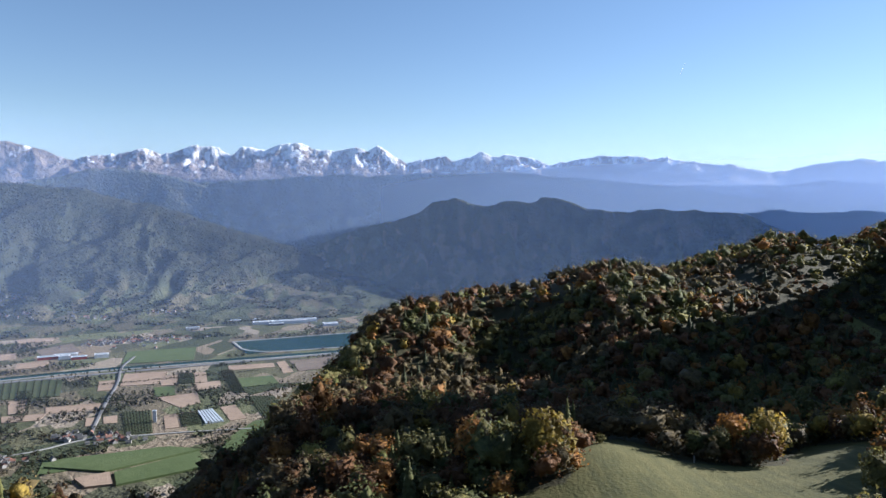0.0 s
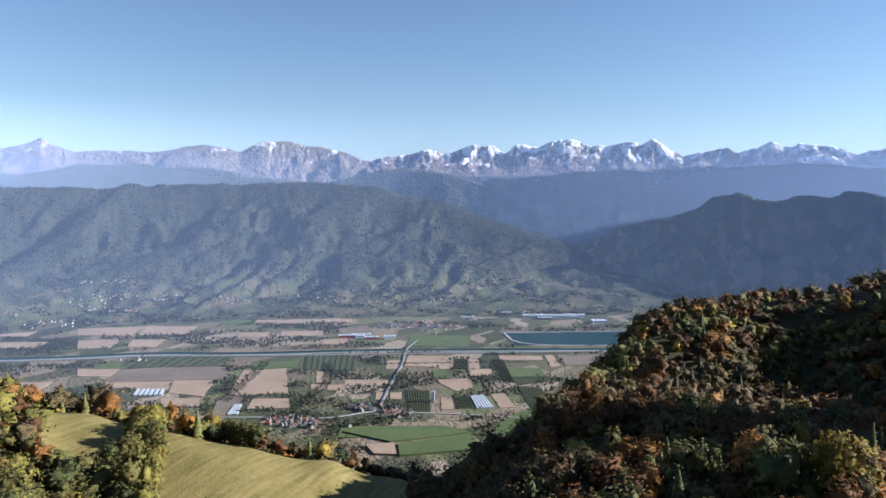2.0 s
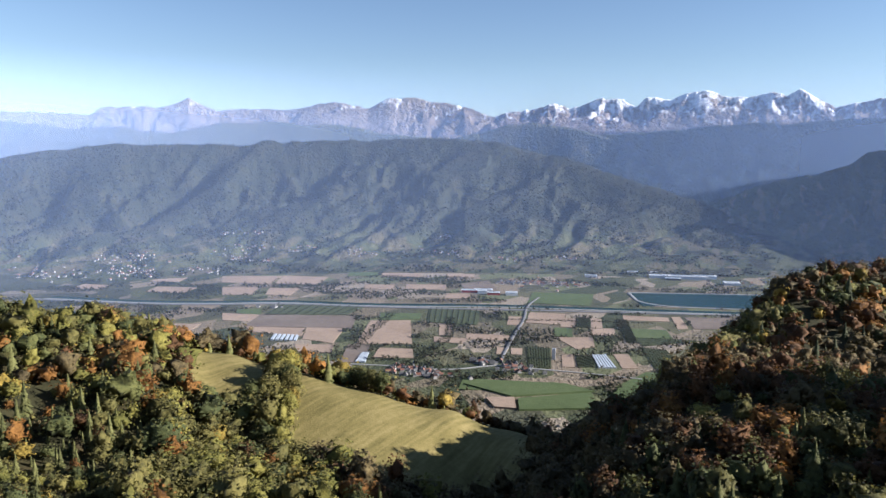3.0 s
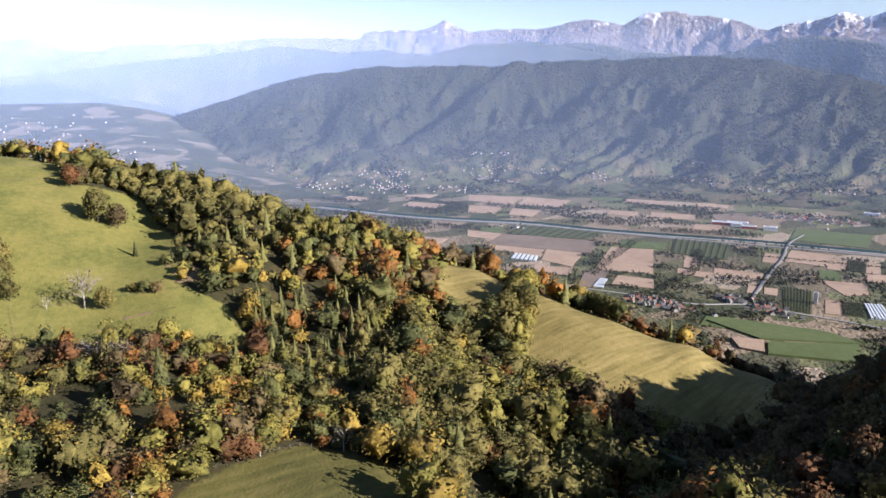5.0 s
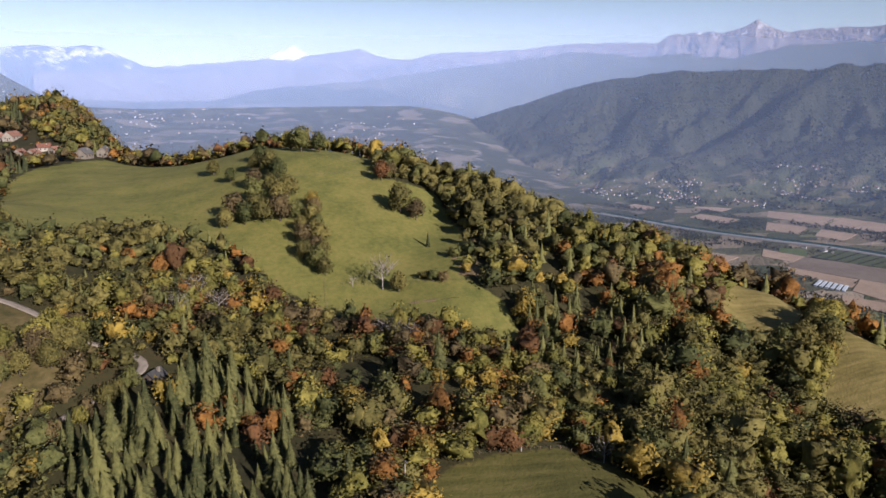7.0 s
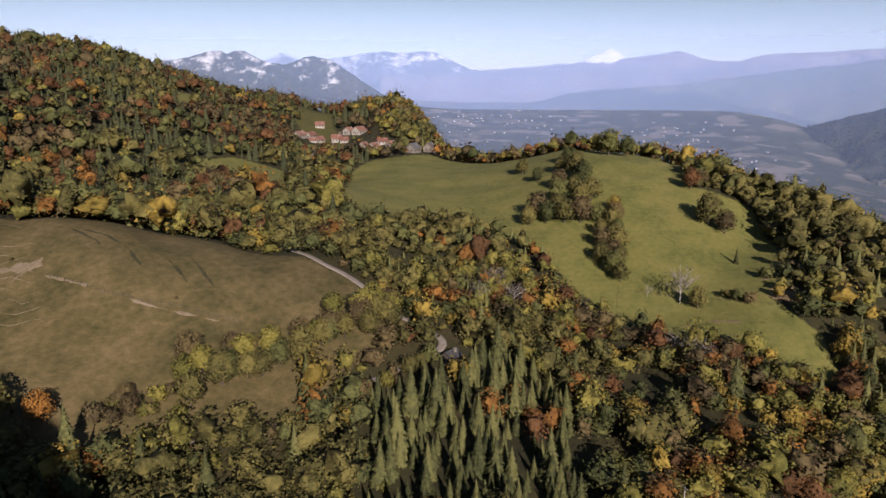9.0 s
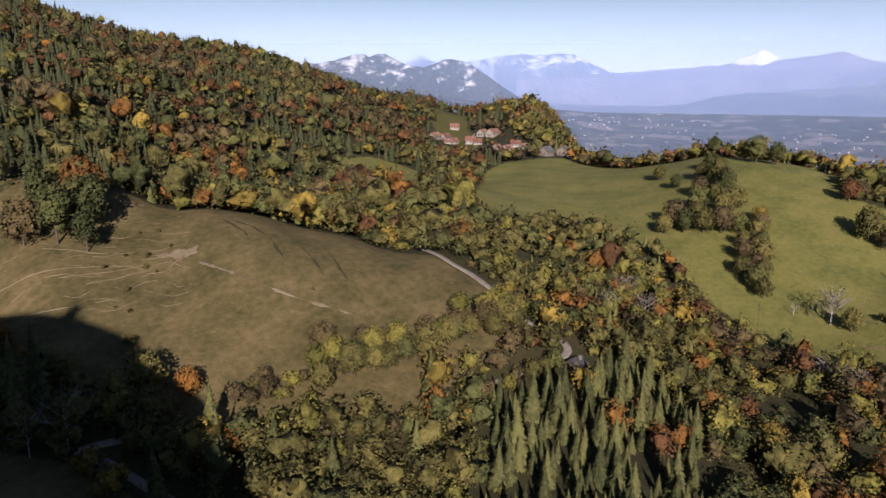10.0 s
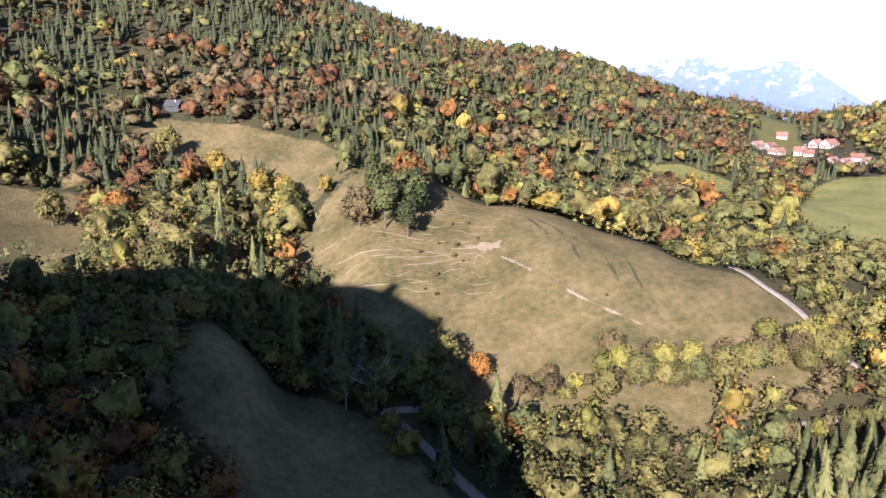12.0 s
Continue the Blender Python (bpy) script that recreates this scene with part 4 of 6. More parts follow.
keep &= (np.hypot(px + 199, py + 29) > 5) & (np.hypot(px + 193, py + 28) > 3.5)
VILLAGE = [(-690, -256, 75, 9, 15, 5.5), (-708, -251, 80, 9, 16, 5), (-694, -237, 65, 8, 11, 5), (-704, -222, 15, 10, 12, 6), (-745, -221, 75, 10, 13, 6), (-741, -208, 80, 11, 22, 6), (-700, -213, 20, 8, 10, 4.5),
           (-636, -165, 70, 8, 11, 4.5), (-659, -163, 30, 8, 12, 5), (-648, -178, 80, 8, 12, 4.5), (-688, -242, 30, 6, 8, 3.5), (-640, -150, 60, 7, 10, 4.5), (-770, -262, 20, 9, 12, 5)]
FARMS = [(-615, -124, 75, 9, 13, 4), (-637, -113, 85, 9, 12, 4.5)]
for hx, hy, *_ in VILLAGE + FARMS + [(-183, -389)]:
    for k, free in ((1.0, 10), (0.985, 9), (0.97, 8), (0.955, 6)):
        keep &= np.hypot(px - hx * k, py - hy * k) > free
HOUSES_LAND = [(-590, -140), (-640, -135), (-760, -195), (-775, -262), (-700, -275), (-620, -235), (-590, -190)]
for gx, gy, free in ((-195, 55, 6), (-201, 66, 5), (-190, 48, 5), (-171, 15, 6), (-166, 20, 5), (-269, -22, 3), (-254, -13, 3)):     # small openings in the gully wood
    keep &= np.hypot(px - gx, py - gy) > free
keep &= ~inside(HOUSES_LAND, px, py) | (rng.random(len(px)) < 0.3)
keep &= ~inside(SPRUCE_WOOD, px, py) | (rng.random(len(px)) < 0.85)
tops = pz + 12
keep &= (tops > -0.66 * pr_) | (rng.random(len(px)) < 0.06)      # few on the steep bank under the hover point
hid = hidden(px, py, tops)
keep &= ~hid | (rng.random(len(px)) < 0.03)
px, py, pz, pr_, pb, hid = (v[keep] for v in (px, py, pz, pr_, pb, hid))
gapk = pts[keep, 2]
mood = fbm(px, py, 70, 4, 21)
mood2 = fbm(px, py, 30, 3, 31)
forest_hill = (pb > 105) & (pr_ > 320)
gully_wood = (pb > 56) & (pb < 102) & (pr_ < 240)
east_hill = pb < 28
p_spruce = 0.04 + 0.14 * (mood2 > 0.3)
# more spruces past bearing 132, partly to darken that slope as shade does
p_spruce = np.where(forest_hill, 0.06 + 0.12 * smooth(380, 700, pr_) + 0.5 * (mood2 > 0.18) + 0.3 * smooth(132, 142, pb), p_spruce)
p_spruce = np.where(inside(SPRUCE_WOOD, px, py), 0.9, p_spruce)
p_spruce = np.where(inside(SPUR_WOOD, px, py), 0.6, p_spruce)
p_spruce = np.where(gully_wood & ~inside(SPRUCE_WOOD, px, py), 0.05, p_spruce)
p_spruce = np.where((pb > 106) & (pb < 134) & (pr_ < 375), 0.1, p_spruce)
p_spruce = np.where(east_hill, 0.06 + 0.2 * (mood2 > 0.45), p_spruce)
is_spruce = rng.random(len(px)) < p_spruce
# shares of olive, green, lime, yellow, orange, rust, brown and twigs in each wood; neighbours tend to be alike
clump = mood * 0.6 + rng.normal(size=len(px)) * np.where(forest_hill, 0.2, 0.25)
shade = np.zeros(len(px), int)
for where, shares in ((np.full(len(px), True), [0.33, 0.14, 0.19, 0.06, 0.09, 0.05, 0.14, 0.0]), (east_hill, [0.22, 0.14, 0.01, 0.02, 0.07, 0.27, 0.27, 0.0]),
                      (forest_hill, [0.20, 0.26, 0.035, 0.02, 0.06, 0.17, 0.255, 0.0]), (gully_wood, [0.28, 0.20, 0.22, 0.10, 0.11, 0.03, 0.06, 0.0])):
    steps = np.cumsum(shares)
    here = np.nonzero(where)[0]
    rank = np.argsort(np.argsort(clump[here])) / len(here)
    shade[here] = np.minimum(np.searchsorted(steps / steps[-1], rank), 7)
flip = rng.random(len(px)) < 0.07
shade = np.where(flip & ~east_hill & ~forest_hill, rng.choice(8, len(px), p=[0.32, 0.22, 0.14, 0.06, 0.07, 0.06, 0.12, 0.01]), shade)
size = np.clip(rng.normal(0.96, 0.32, len(px)), 0.42, 1.7) * np.where(is_spruce, 1.0, 0.98) * (0.55 + gapk / 22)
size = np.where((pb > 58) & (pb < 114) & (pr_ > 185) & (pr_ < 335) & ~is_spruce, size * 0.78, size)
size = np.where((pb > 58) & (pb < 92) & (pr_ < 260), size * 0.86, size)

size = np.where(east_hill, size * 0.8, size)
fringe = (pb > 106) & (pb < 134) & (pr_ > 255) & (pr_ < 375) & ~is_spruce        # tall pale trees behind the knoll
shade = np.where(fringe, rng.choice(8, len(px), p=[0.42, 0.28, 0.14, 0.03, 0.04, 0.02, 0.07, 0.0]), shade)
size = np.where(fringe, size * 1.12, size)
size = np.where(is_spruce & (pr_ > 430), size * 0.95, size)
size = np.where(inside(HOUSES_LAND, px, py), size * 0.6, size)
size = np.where(inside(SPRUCE_WOOD, px, py), size * 0.86, size)

# ---- tree models: trunk and crown, built once for each kind and colour ----
BROAD_NAMES = ["olive", "green", "lime-green", "yellow", "orange", "rust-red", "brown", "nearly bare grey"]


def tree_model(name, label, crown_verts, crown_mat, trunk, bark, category="tree"):
    root = tagged(new(name), label, category, group="trees on the slopes")
    v, q = join(trunk)
    part("trunk", raw_mesh("trunk", v, q, [bark], smooth_faces=True), root)
    if crown_verts is not None:
        cv, cf, co = crown_verts
        part("crown", raw_mesh("crown", cv, cf, [crown_mat], smooth_faces=True, outward=co), root)
    return root


mrng = np.random.default_rng(11)
mid_crowns = [crown_shape(mrng, 190, tall=9.6 + 0.8 * k, wide=9.2 + 0.5 * (k % 3), clear=0.4, lobes=15 + k, half=0.42, core=2) for k in range(8)]
low_crowns = [crown_shape(mrng, 60, tall=9.2 + 0.7 * k, wide=9.8 + 0.6 * (k % 3), clear=0.2, lobes=12 + k % 4, half=0.44, core=2) for k in range(8)]
far_crowns = [crown_shape(mrng, 28, tall=9.2 + 0.7 * k, wide=10.2 + 0.6 * (k % 3), clear=0.2, lobes=9 + k % 4, half=0.6, core=1) for k in range(8)]
mid_spruce = [spruce_shape(mrng, 10, 7, tall=11.8, wide=5.6) for _ in range(3)]
low_spruce = [spruce_shape(mrng, 7, 4, tall=12.0, wide=6.4, full=0.5) for _ in range(3)]
far_spruce = [spruce_shape(mrng, 5, 4, tall=11.5, wide=7.4, tips=0, full=0.55) for _ in range(3)]

# the trees closest to the hover point are things of their own
order = np.argsort(pr_)
vis = order[~hid[order] & (pb[order] > -36) & (pb[order] < 170)]
near_broad = [i for i in vis if not is_spruce[i]][:280]
near_spruce = [i for i in vis if is_spruce[i]][:290]
models = {}
for i in near_broad + near_spruce:
    kind = "spruce" if is_spruce[i] else int(shade[i])
    variant = i % 3
    m = pose(px[i], py[i], pz[i], 0, 0, float((i * 77) % 360)) @ Matrix.Scale(float(size[i]), 4)
    key = (kind, variant)
    if key not in models:
        if kind == "spruce":
            model = tree_model("spruce_tree", "tall dark green spruce tree with drooping boughs", spruce_shape(mrng, 20, 10, tall=13.0 + variant, wide=6.0 + 0.4 * variant, tips=2), NEEDLES, trunk_pieces(mrng, 14.5, 0.2, 0), BARK)
        else:
            loose = 0.25 if kind == 7 else 0.0
            model = tree_model("broadleaf_tree", "broad autumn tree with %s leaves on the wooded slope" % BROAD_NAMES[kind],
                               crown_shape(mrng, 420 if kind == 7 else 1100, tall=9.8 + 1.2 * variant, wide=10.2 + 0.8 * variant, clear=0.5, lobes=26 + 2 * variant, half=0.24, loose=loose, core=0 if kind == 7 else 2), LEAVES[kind], trunk_pieces(mrng, 9 + variant, 0.24), PALE_BARK if kind == 7 else BARK)
        model.matrix_world = m
        models[key] = model
    else:
        tree = copy_thing(models[key], pose(0, 0, 0))
        tree.matrix_basis = m


def wood(name, label, chosen, spruce):
    """All the remaining trees of one wood, joined."""
    verts, faces, slots, outs, tints, o = [], [], [], [], [], 0
    for i in chosen:
        tier = 2 if pr_[i] > 460 or hid[i] or not (-36 < pb[i] < 170) else int(pr_[i] > 290)
        a = (i * 2.39) % 6.283
        c, s = (f(a) * size[i] * (1.0 if spruce else 1.32) for f in (math.cos, math.sin))
        if spruce:
            src, f, og = (mid_spruce, low_spruce, far_spruce)[tier][i % 3]
        else:
            src, f, og = (mid_crowns, low_crowns, far_crowns)[tier][i % 8]
        v = np.empty_like(src)
        v[:, 0], v[:, 1], v[:, 2] = src[:, 0] * c - src[:, 1] * s + px[i], src[:, 0] * s + src[:, 1] * c + py[i], src[:, 2] * size[i] * (0.95 if spruce else tallness[i]) + pz[i] - 0.8
        ca, sa = math.cos(a), math.sin(a)
        outs.append(np.stack([og[:, 0] * ca - og[:, 1] * sa, og[:, 0] * sa + og[:, 1] * ca, og[:, 2]], 1))
        verts.append(v)
        tints.append(np.full(len(v), own_tint[i]))
        faces.append(f + o)
        o += len(v)
        slots.append(np.full(len(f), int(forest_hill[i] or east_hill[i]) if spruce else shade[i]))
    mesh = raw_mesh(name, np.concatenate(verts), np.concatenate(faces), [NEEDLES, SHADED_NEEDLES] if spruce else LEAVES, np.concatenate(slots), smooth_faces=True, outward=np.concatenate(outs), tint=np.concatenate(tints))
    return tagged(new(name, mesh), label, "woodland", kind="stuff")


tallness = rng.uniform(0.8, 1.3, len(px))
own_tint = rng.random(len(px))
taken = set(near_broad) | set(near_spruce)
rest = [i for i in range(len(px)) if i not in taken]
wood("broadleaf_wood", "mixed autumn woodland covering the slopes", [i for i in rest if not is_spruce[i]], False)
wood("spruce_wood", "dark spruces scattered through the woodland", [i for i in rest if is_spruce[i]], True)


# ---- the valley floor: plots, river, roads, houses ----
SOIL = material("ploughed_soil", [(0.211, 0.148, 0.101), (0.265, 0.195, 0.14), (0.328, 0.242, 0.172)], size=14, second=90, bump=0.4, bump_size=4)
BROWN_SOIL = material("dark_soil", [(0.101, 0.078, 0.058), (0.14, 0.109, 0.086), (0.179, 0.148, 0.117)], size=14, second=90, bump=0.4, bump_size=4)
CROP = material("green_crop", [(0.047, 0.066, 0.023), (0.066, 0.09, 0.031), (0.086, 0.109, 0.043)], size=14, second=90, bump=0.4, bump_size=4)
ORCHARD_GROUND = material("orchard_ground", [(0.039, 0.055, 0.023), (0.062, 0.07, 0.031)], size=8, second=60, bump=0.4, bump_size=3)
GLASSHOUSE = material("glasshouse_film", [(0.351, 0.39, 0.429), (0.507, 0.546, 0.585)], size=6, rough=0.3, bump=0.0)
WATER = material("lake_water", [(0.012, 0.039, 0.043), (0.016, 0.051, 0.055)], size=60, rough=0.12, bump=0.05, bump_size=3)
GRAVEL = material("river_gravel", [(0.172, 0.172, 0.156), (0.281, 0.273, 0.257)], size=10, second=60, bump=0.3, bump_size=3)
ASPHALT = material("asphalt", [(0.109, 0.109, 0.109), (0.187, 0.183, 0.179)], size=3, second=20, bump=0.2, bump_size=0.4)
LANE_DIRT = material("pale_lane", [(0.13, 0.11, 0.088), (0.20, 0.172, 0.14), (0.27, 0.235, 0.195)], size=1.6, second=14, bump=0.4, bump_size=0.5)
WALLS = material("plaster", [(0.16, 0.14, 0.112), (0.30, 0.275, 0.235)], size=3, rough=0.9, bump=0.1, bump_size=0.3, objects=0.4, island=0.35)
ROOF = material("clay_roof", [(0.105, 0.048, 0.033), (0.168, 0.078, 0.054), (0.215, 0.115, 0.085)], size=1.5, bump=0.3, bump_size=0.3, objects=0.4, island=0.5)
PALE_WALLS = material("white_render", [(0.26, 0.245, 0.22), (0.42, 0.40, 0.375)], size=3, rough=0.9, bump=0.1, bump_size=0.3, island=0.35)
GREY_ROOF = material("grey_roof", [(0.07, 0.069, 0.069), (0.125, 0.121, 0.117)], size=1.5, bump=0.3, bump_size=0.3)
SHED_WHITE = material("white_cladding", [(0.484, 0.491, 0.507), (0.624, 0.624, 0.624)], size=8, rough=0.5, bump=0.05)
SHED_RED = material("red_cladding", [(0.234, 0.039, 0.031), (0.328, 0.062, 0.047)], size=8, rough=0.6, bump=0.05)
TIMBER = material("weathered_timber", [(0.078, 0.058, 0.043), (0.172, 0.133, 0.101)], size=0.8, bump=0.5, bump_size=0.15, objects=0.3)
WINDOW = material("window_pane", [(0.016, 0.02, 0.023), (0.039, 0.047, 0.055)], size=1, rough=0.12, bump=0.0)

TAN_EAST = [(-937, 2057, -825, 2096, -786, 1952, -886, 1917), (-812, 2039, -776, 2051, -737, 1939, -778, 1926), (-740, 2083, -709, 2094, -664, 1975, -695, 1964),
            (-968, 1965, -920, 1990, -880, 1884, -922, 1862), (-694, 1954, -635, 1992, -604, 1914, -660, 1879), (-742, 1803, -653, 1859, -612, 1764, -645, 1716)]
TAN_MID = [(-972, 1704, -859, 1751, -840, 1697, -942, 1651), (-668, 2180, -537, 2225, -519, 2172, -645, 2116), (-531, 2239, -508, 2257, -449, 2112, -474, 2088),
           (-659, 1647, -635, 1660, -590, 1563, -617, 1549), (-549, 1724, -519, 1747, -459, 1637, -491, 1615), (-796, 1633, -769, 1647, -743, 1590, -770, 1581), (-830, 1621, -802, 1636, -782, 1572, -802, 1560)]
TAN_WEST = [(-1297, 1680, -1197, 1751, -1038, 1525, -1165, 1444), (-1089, 1445, -1008, 1484, -959, 1417, -1047, 1366), (-1094, 1752, -1057, 1772, -998, 1658, -1025, 1641),
            (-1031, 1624, -942, 1654, -928, 1602, -1001, 1577), (-1755, 1503, -1634, 1553, -1600, 1468, -1678, 1436), (-1557, 1419, -1394, 1502, -1343, 1423, -1501, 1383)]
TAN_NORTH = [(-1398, 1506, -1302, 1562, -1219, 1414, -1321, 1404), (-1299, 1351, -1207, 1405, -1162, 1339, -1244, 1301), (-2300, 1975, -2096, 2121, -2004, 1954, -2191, 1880),
             (-2100, 2132, -1921, 2207, -1846, 2051, -1998, 1972), (-2110, 1811, -1991, 1884, -1903, 1769, -1989, 1706), (-1948, 1899, -1846, 1950, -1781, 1833, -1864, 1795)]
BROWN = [(-1644, 1563, -1368, 1700, -1281, 1569, -1563, 1417), (-1178, 1427, -1126, 1457, -1044, 1314, -1090, 1288), (-1389, 2380, -1329, 2508, -1214, 2354, -1315, 2291), (-495, 2261, -370, 2331, -365, 2164, -433, 2117)]
GREEN = [(-790, 1907, -740, 1924, -701, 1832, -748, 1811), (-596, 2016, -501, 2060, -457, 1964, -553, 1915), (-773, 1343, -562, 1436, -486, 1419, -744, 1270), (-435, 1615, -379, 1645, -375, 1535, -463, 1465),
         (-1071, 2375, -867, 2463, -805, 2261, -1008, 2191), (-1759, 1568, -1697, 1614, -1634, 1553, -1716, 1525), (-1337, 1783, -1220, 1849, -1184, 1780, -1274, 1698), (-1982, 2434, -1945, 2599, -1766, 2342, -1875, 2271)]
ORCHARD = [(-628, 1662, -590, 1680, -548, 1589, -584, 1565), (-782, 2069, -743, 2082, -697, 1964, -736, 1950), (-768, 1669, -707, 1690, -635, 1525, -687, 1508), (-559, 1907, -457, 1964, -389, 1981, -506, 1845),
           (-509, 1829, -442, 1837, -373, 1696, -425, 1654), (-668, 2108, -635, 2119, -528, 1869, -557, 1859), (-1693, 1699, -1437, 1838, -1409, 1704, -1627, 1555), (-1245, 1931, -1082, 1987, -995, 1810, -1143, 1759)]
GLASS = [(-591, 1683, -562, 1706, -502, 1609, -540, 1587), (-1096, 1383, -1080, 1393, -1035, 1320, -1059, 1309), (-1420, 1397, -1350, 1426, -1316, 1381, -1385, 1346)]
LAKE = [(-770, 2567), (-358, 2786), (-200, 2860), (-190, 2560), (-343, 2494), (-658, 2360)]
RIVER = [(-2700, 1250), (-2312, 1407), (-2100, 1490), (-1891, 1621), (-1721, 1761), (-1446, 1862), (-1078, 2097), (-884, 2182), (-353, 2426), (-238, 2490), (100, 2640), (600, 2850)]
MOTORWAY = [(-2680, 1205), (-2290, 1365), (-2080, 1450), (-1860, 1588), (-1689, 1722), (-1429, 1828), (-1043, 2030), (-861, 2126), (-346, 2385), (-233, 2443), (110, 2590), (620, 2800)]


def slab(name, corners, top, thick, mat, label, category, kind="structure"):
    """A flat plot with a low edge."""
    k = len(corners)
    bm = bmesh.new()
    hi = [bm.verts.new((x, y, top)) for x, y in corners]
    lo = [bm.verts.new((x, y, top - thick)) for x, y in corners]
    bm.faces.new(hi)
    for i in range(k):
        bm.faces.new((hi[i - 1], lo[i - 1], lo[i], hi[i]))
    bmesh.ops.recalc_face_normals(bm, faces=bm.faces)
    mesh = bpy.data.meshes.new(name)
    bm.to_mesh(mesh)
    bm.free()
    mesh.materials.append(mat)
    return tagged(new(name, mesh), label, category, kind=kind)


def pairs(c):
    return [(c[i], c[i + 1]) for i in range(0, 8, 2)]


def ribbon(name, line, width, mat, label, category, lift=0.12, step=3.0, drape=True, z=None):
    """A road or stream laid along a line."""
    p = np.array(line, float)
    for _ in range(2):                                       # round the bends
        q = np.empty((2 * len(p) - 2, 2))
        q[0::2], q[1::2] = p[:-1] * 0.75 + p[1:] * 0.25, p[:-1] * 0.25 + p[1:] * 0.75
        p = np.concatenate([p[:1], q, p[-1:]])
    d = np.concatenate([[0], np.cumsum(np.hypot(*np.diff(p, axis=0).T))])
    s = np.arange(0, d[-1], step)
    x, y = np.interp(s, d, p[:, 0]), np.interp(s, d, p[:, 1])
    tx, ty = np.gradient(x), np.gradient(y)
    L = np.hypot(tx, ty) + 1e-9
    nx, ny = -ty / L, tx / L
    w = width * (1 + 0.08 * fbm(s, s * 0, 25, 3, 8))
    offs = np.array([-0.52, -0.5, -0.17, 0.17, 0.5, 0.52])
    X, Y = x + nx * w * offs[:, None], y + ny * w * offs[:, None]
    Z = height(X, Y) + lift if drape else np.full(X.shape, z)
    if drape:
        Z = np.maximum(Z, Z[2:4].mean(0) - 0.35)
    Z[0] -= 1.2
    Z[-1] -= 1.2
    mesh = mesh_grid(name, X, Y, Z)
    mesh.materials.append(mat)
    return tagged(new(name, mesh), label, category, kind="structure")


PALE_FAR = [(-1890, 1290, -1790, 1335, -1740, 1240, -1840, 1195), (-1760, 1330, -1690, 1365, -1640, 1270, -1710, 1235), (-1560, 2250, -1420, 2330, -1370, 2240, -1500, 2160), (-1690, 2160, -1590, 2215, -1540, 2130, -1640, 2080),
            (-1800, 2420, -1660, 2500, -1610, 2420, -1750, 2340), (-2320, 1680, -2180, 1750, -2130, 1650, -2270, 1590), (-2500, 1830, -2390, 1880, -2340, 1790, -2450, 1740), (-2160, 2330, -2040, 2400, -1990, 2310, -2110, 2250),
            (-1330, 2180, -1250, 2220, -1215, 2140, -1290, 2100), (-1560, 2560, -1450, 2610, -1420, 2545, -1530, 2495), (-2600, 1560, -2490, 1600, -2460, 1530, -2560, 1480), (-640, 2420, -560, 2450, -540, 2400, -620, 2370)]
plots_built = []
for plots, mat, label in ((TAN_EAST + TAN_MID + TAN_WEST + TAN_NORTH + PALE_FAR, SOIL, "pale ploughed field on the valley floor"), (BROWN, BROWN_SOIL, "dark brown ploughed field on the valley floor"),
                          (GREEN, CROP, "green field on the valley floor"), (ORCHARD, ORCHARD_GROUND, "orchard plot with rows of low trees")):
    for c in plots:
        slab("field", pairs(c), VALLEY_FLOOR + 1.2, 2.5, mat, label, "field")
        plots_built.append(pairs(c))
FOOT_FIELDS = [([(-751, 1306, -579, 1423, -490, 1414, -626, 1289), (-607, 1283, -491, 1401, -445, 1320, -576, 1225), (-452, 1455, -376, 1627, -364, 1570, -439, 1322)], CROP, "green field at the foot of the slope"), ([(-666, 1252, -617, 1286, -584, 1228, -626, 1213)], SOIL, "pale ploughed field at the foot of the slope")]
for plots, mat, label in FOOT_FIELDS:
    for c in plots:
        slab("field", pairs(c), VALLEY_FLOOR + 4.0, 7, mat, label, "field")
        plots_built.append(pairs(c))
for c in GLASS:
    q = np.array(pairs(c), float)
    for i in range(6):
        a, b = (i + 0.1) / 6, (i + 0.72) / 6
        top0, top1, bot1, bot0 = q[0] + (q[1] - q[0]) * a, q[0] + (q[1] - q[0]) * b, q[3] + (q[2] - q[3]) * b, q[3] + (q[2] - q[3]) * a
        slab("glasshouse", [tuple(v) for v in (top0, top1, bot1, bot0)], VALLEY_FLOOR + 3.6, 4.2, GLASSHOUSE, "long pale glasshouse tunnel on a field", "glasshouse", kind="structure")
    plots_built.append(pairs(c))
slab("lake", LAKE, VALLEY_FLOOR + 1.4, 2.5, WATER, "teal reservoir lake beside the river", "water")
ribbon("lake_bank", LAKE + LAKE[:1], 11, GRAVEL, "pale gravel bank round the lake", "bank", step=12, drape=False, z=VALLEY_FLOOR + 2.2)
ribbon("river", RIVER, 26, WATER, "grey-blue river crossing the valley", "water", step=15, drape=False, z=VALLEY_FLOOR + 1.5)
ribbon("river_bank", [(x + 10, y - 26) for x, y in RIVER], 10, GRAVEL, "pale gravel river bank", "bank", step=15, drape=False, z=VALLEY_FLOOR + 1.7)
ribbon("motorway", MOTORWAY, 16, ASPHALT, "grey motorway along the river", "road", step=15, drape=False, z=VALLEY_FLOOR + 2.6)
ribbon("road", ROAD, 2.6, LANE_DIRT, "narrow pale mountain road winding past the meadow", "road", lift=0.2)
ribbon("lane", LANE, 3.0, LANE_DIRT, "narrow pale lane below the meadow", "road", lift=0.2)
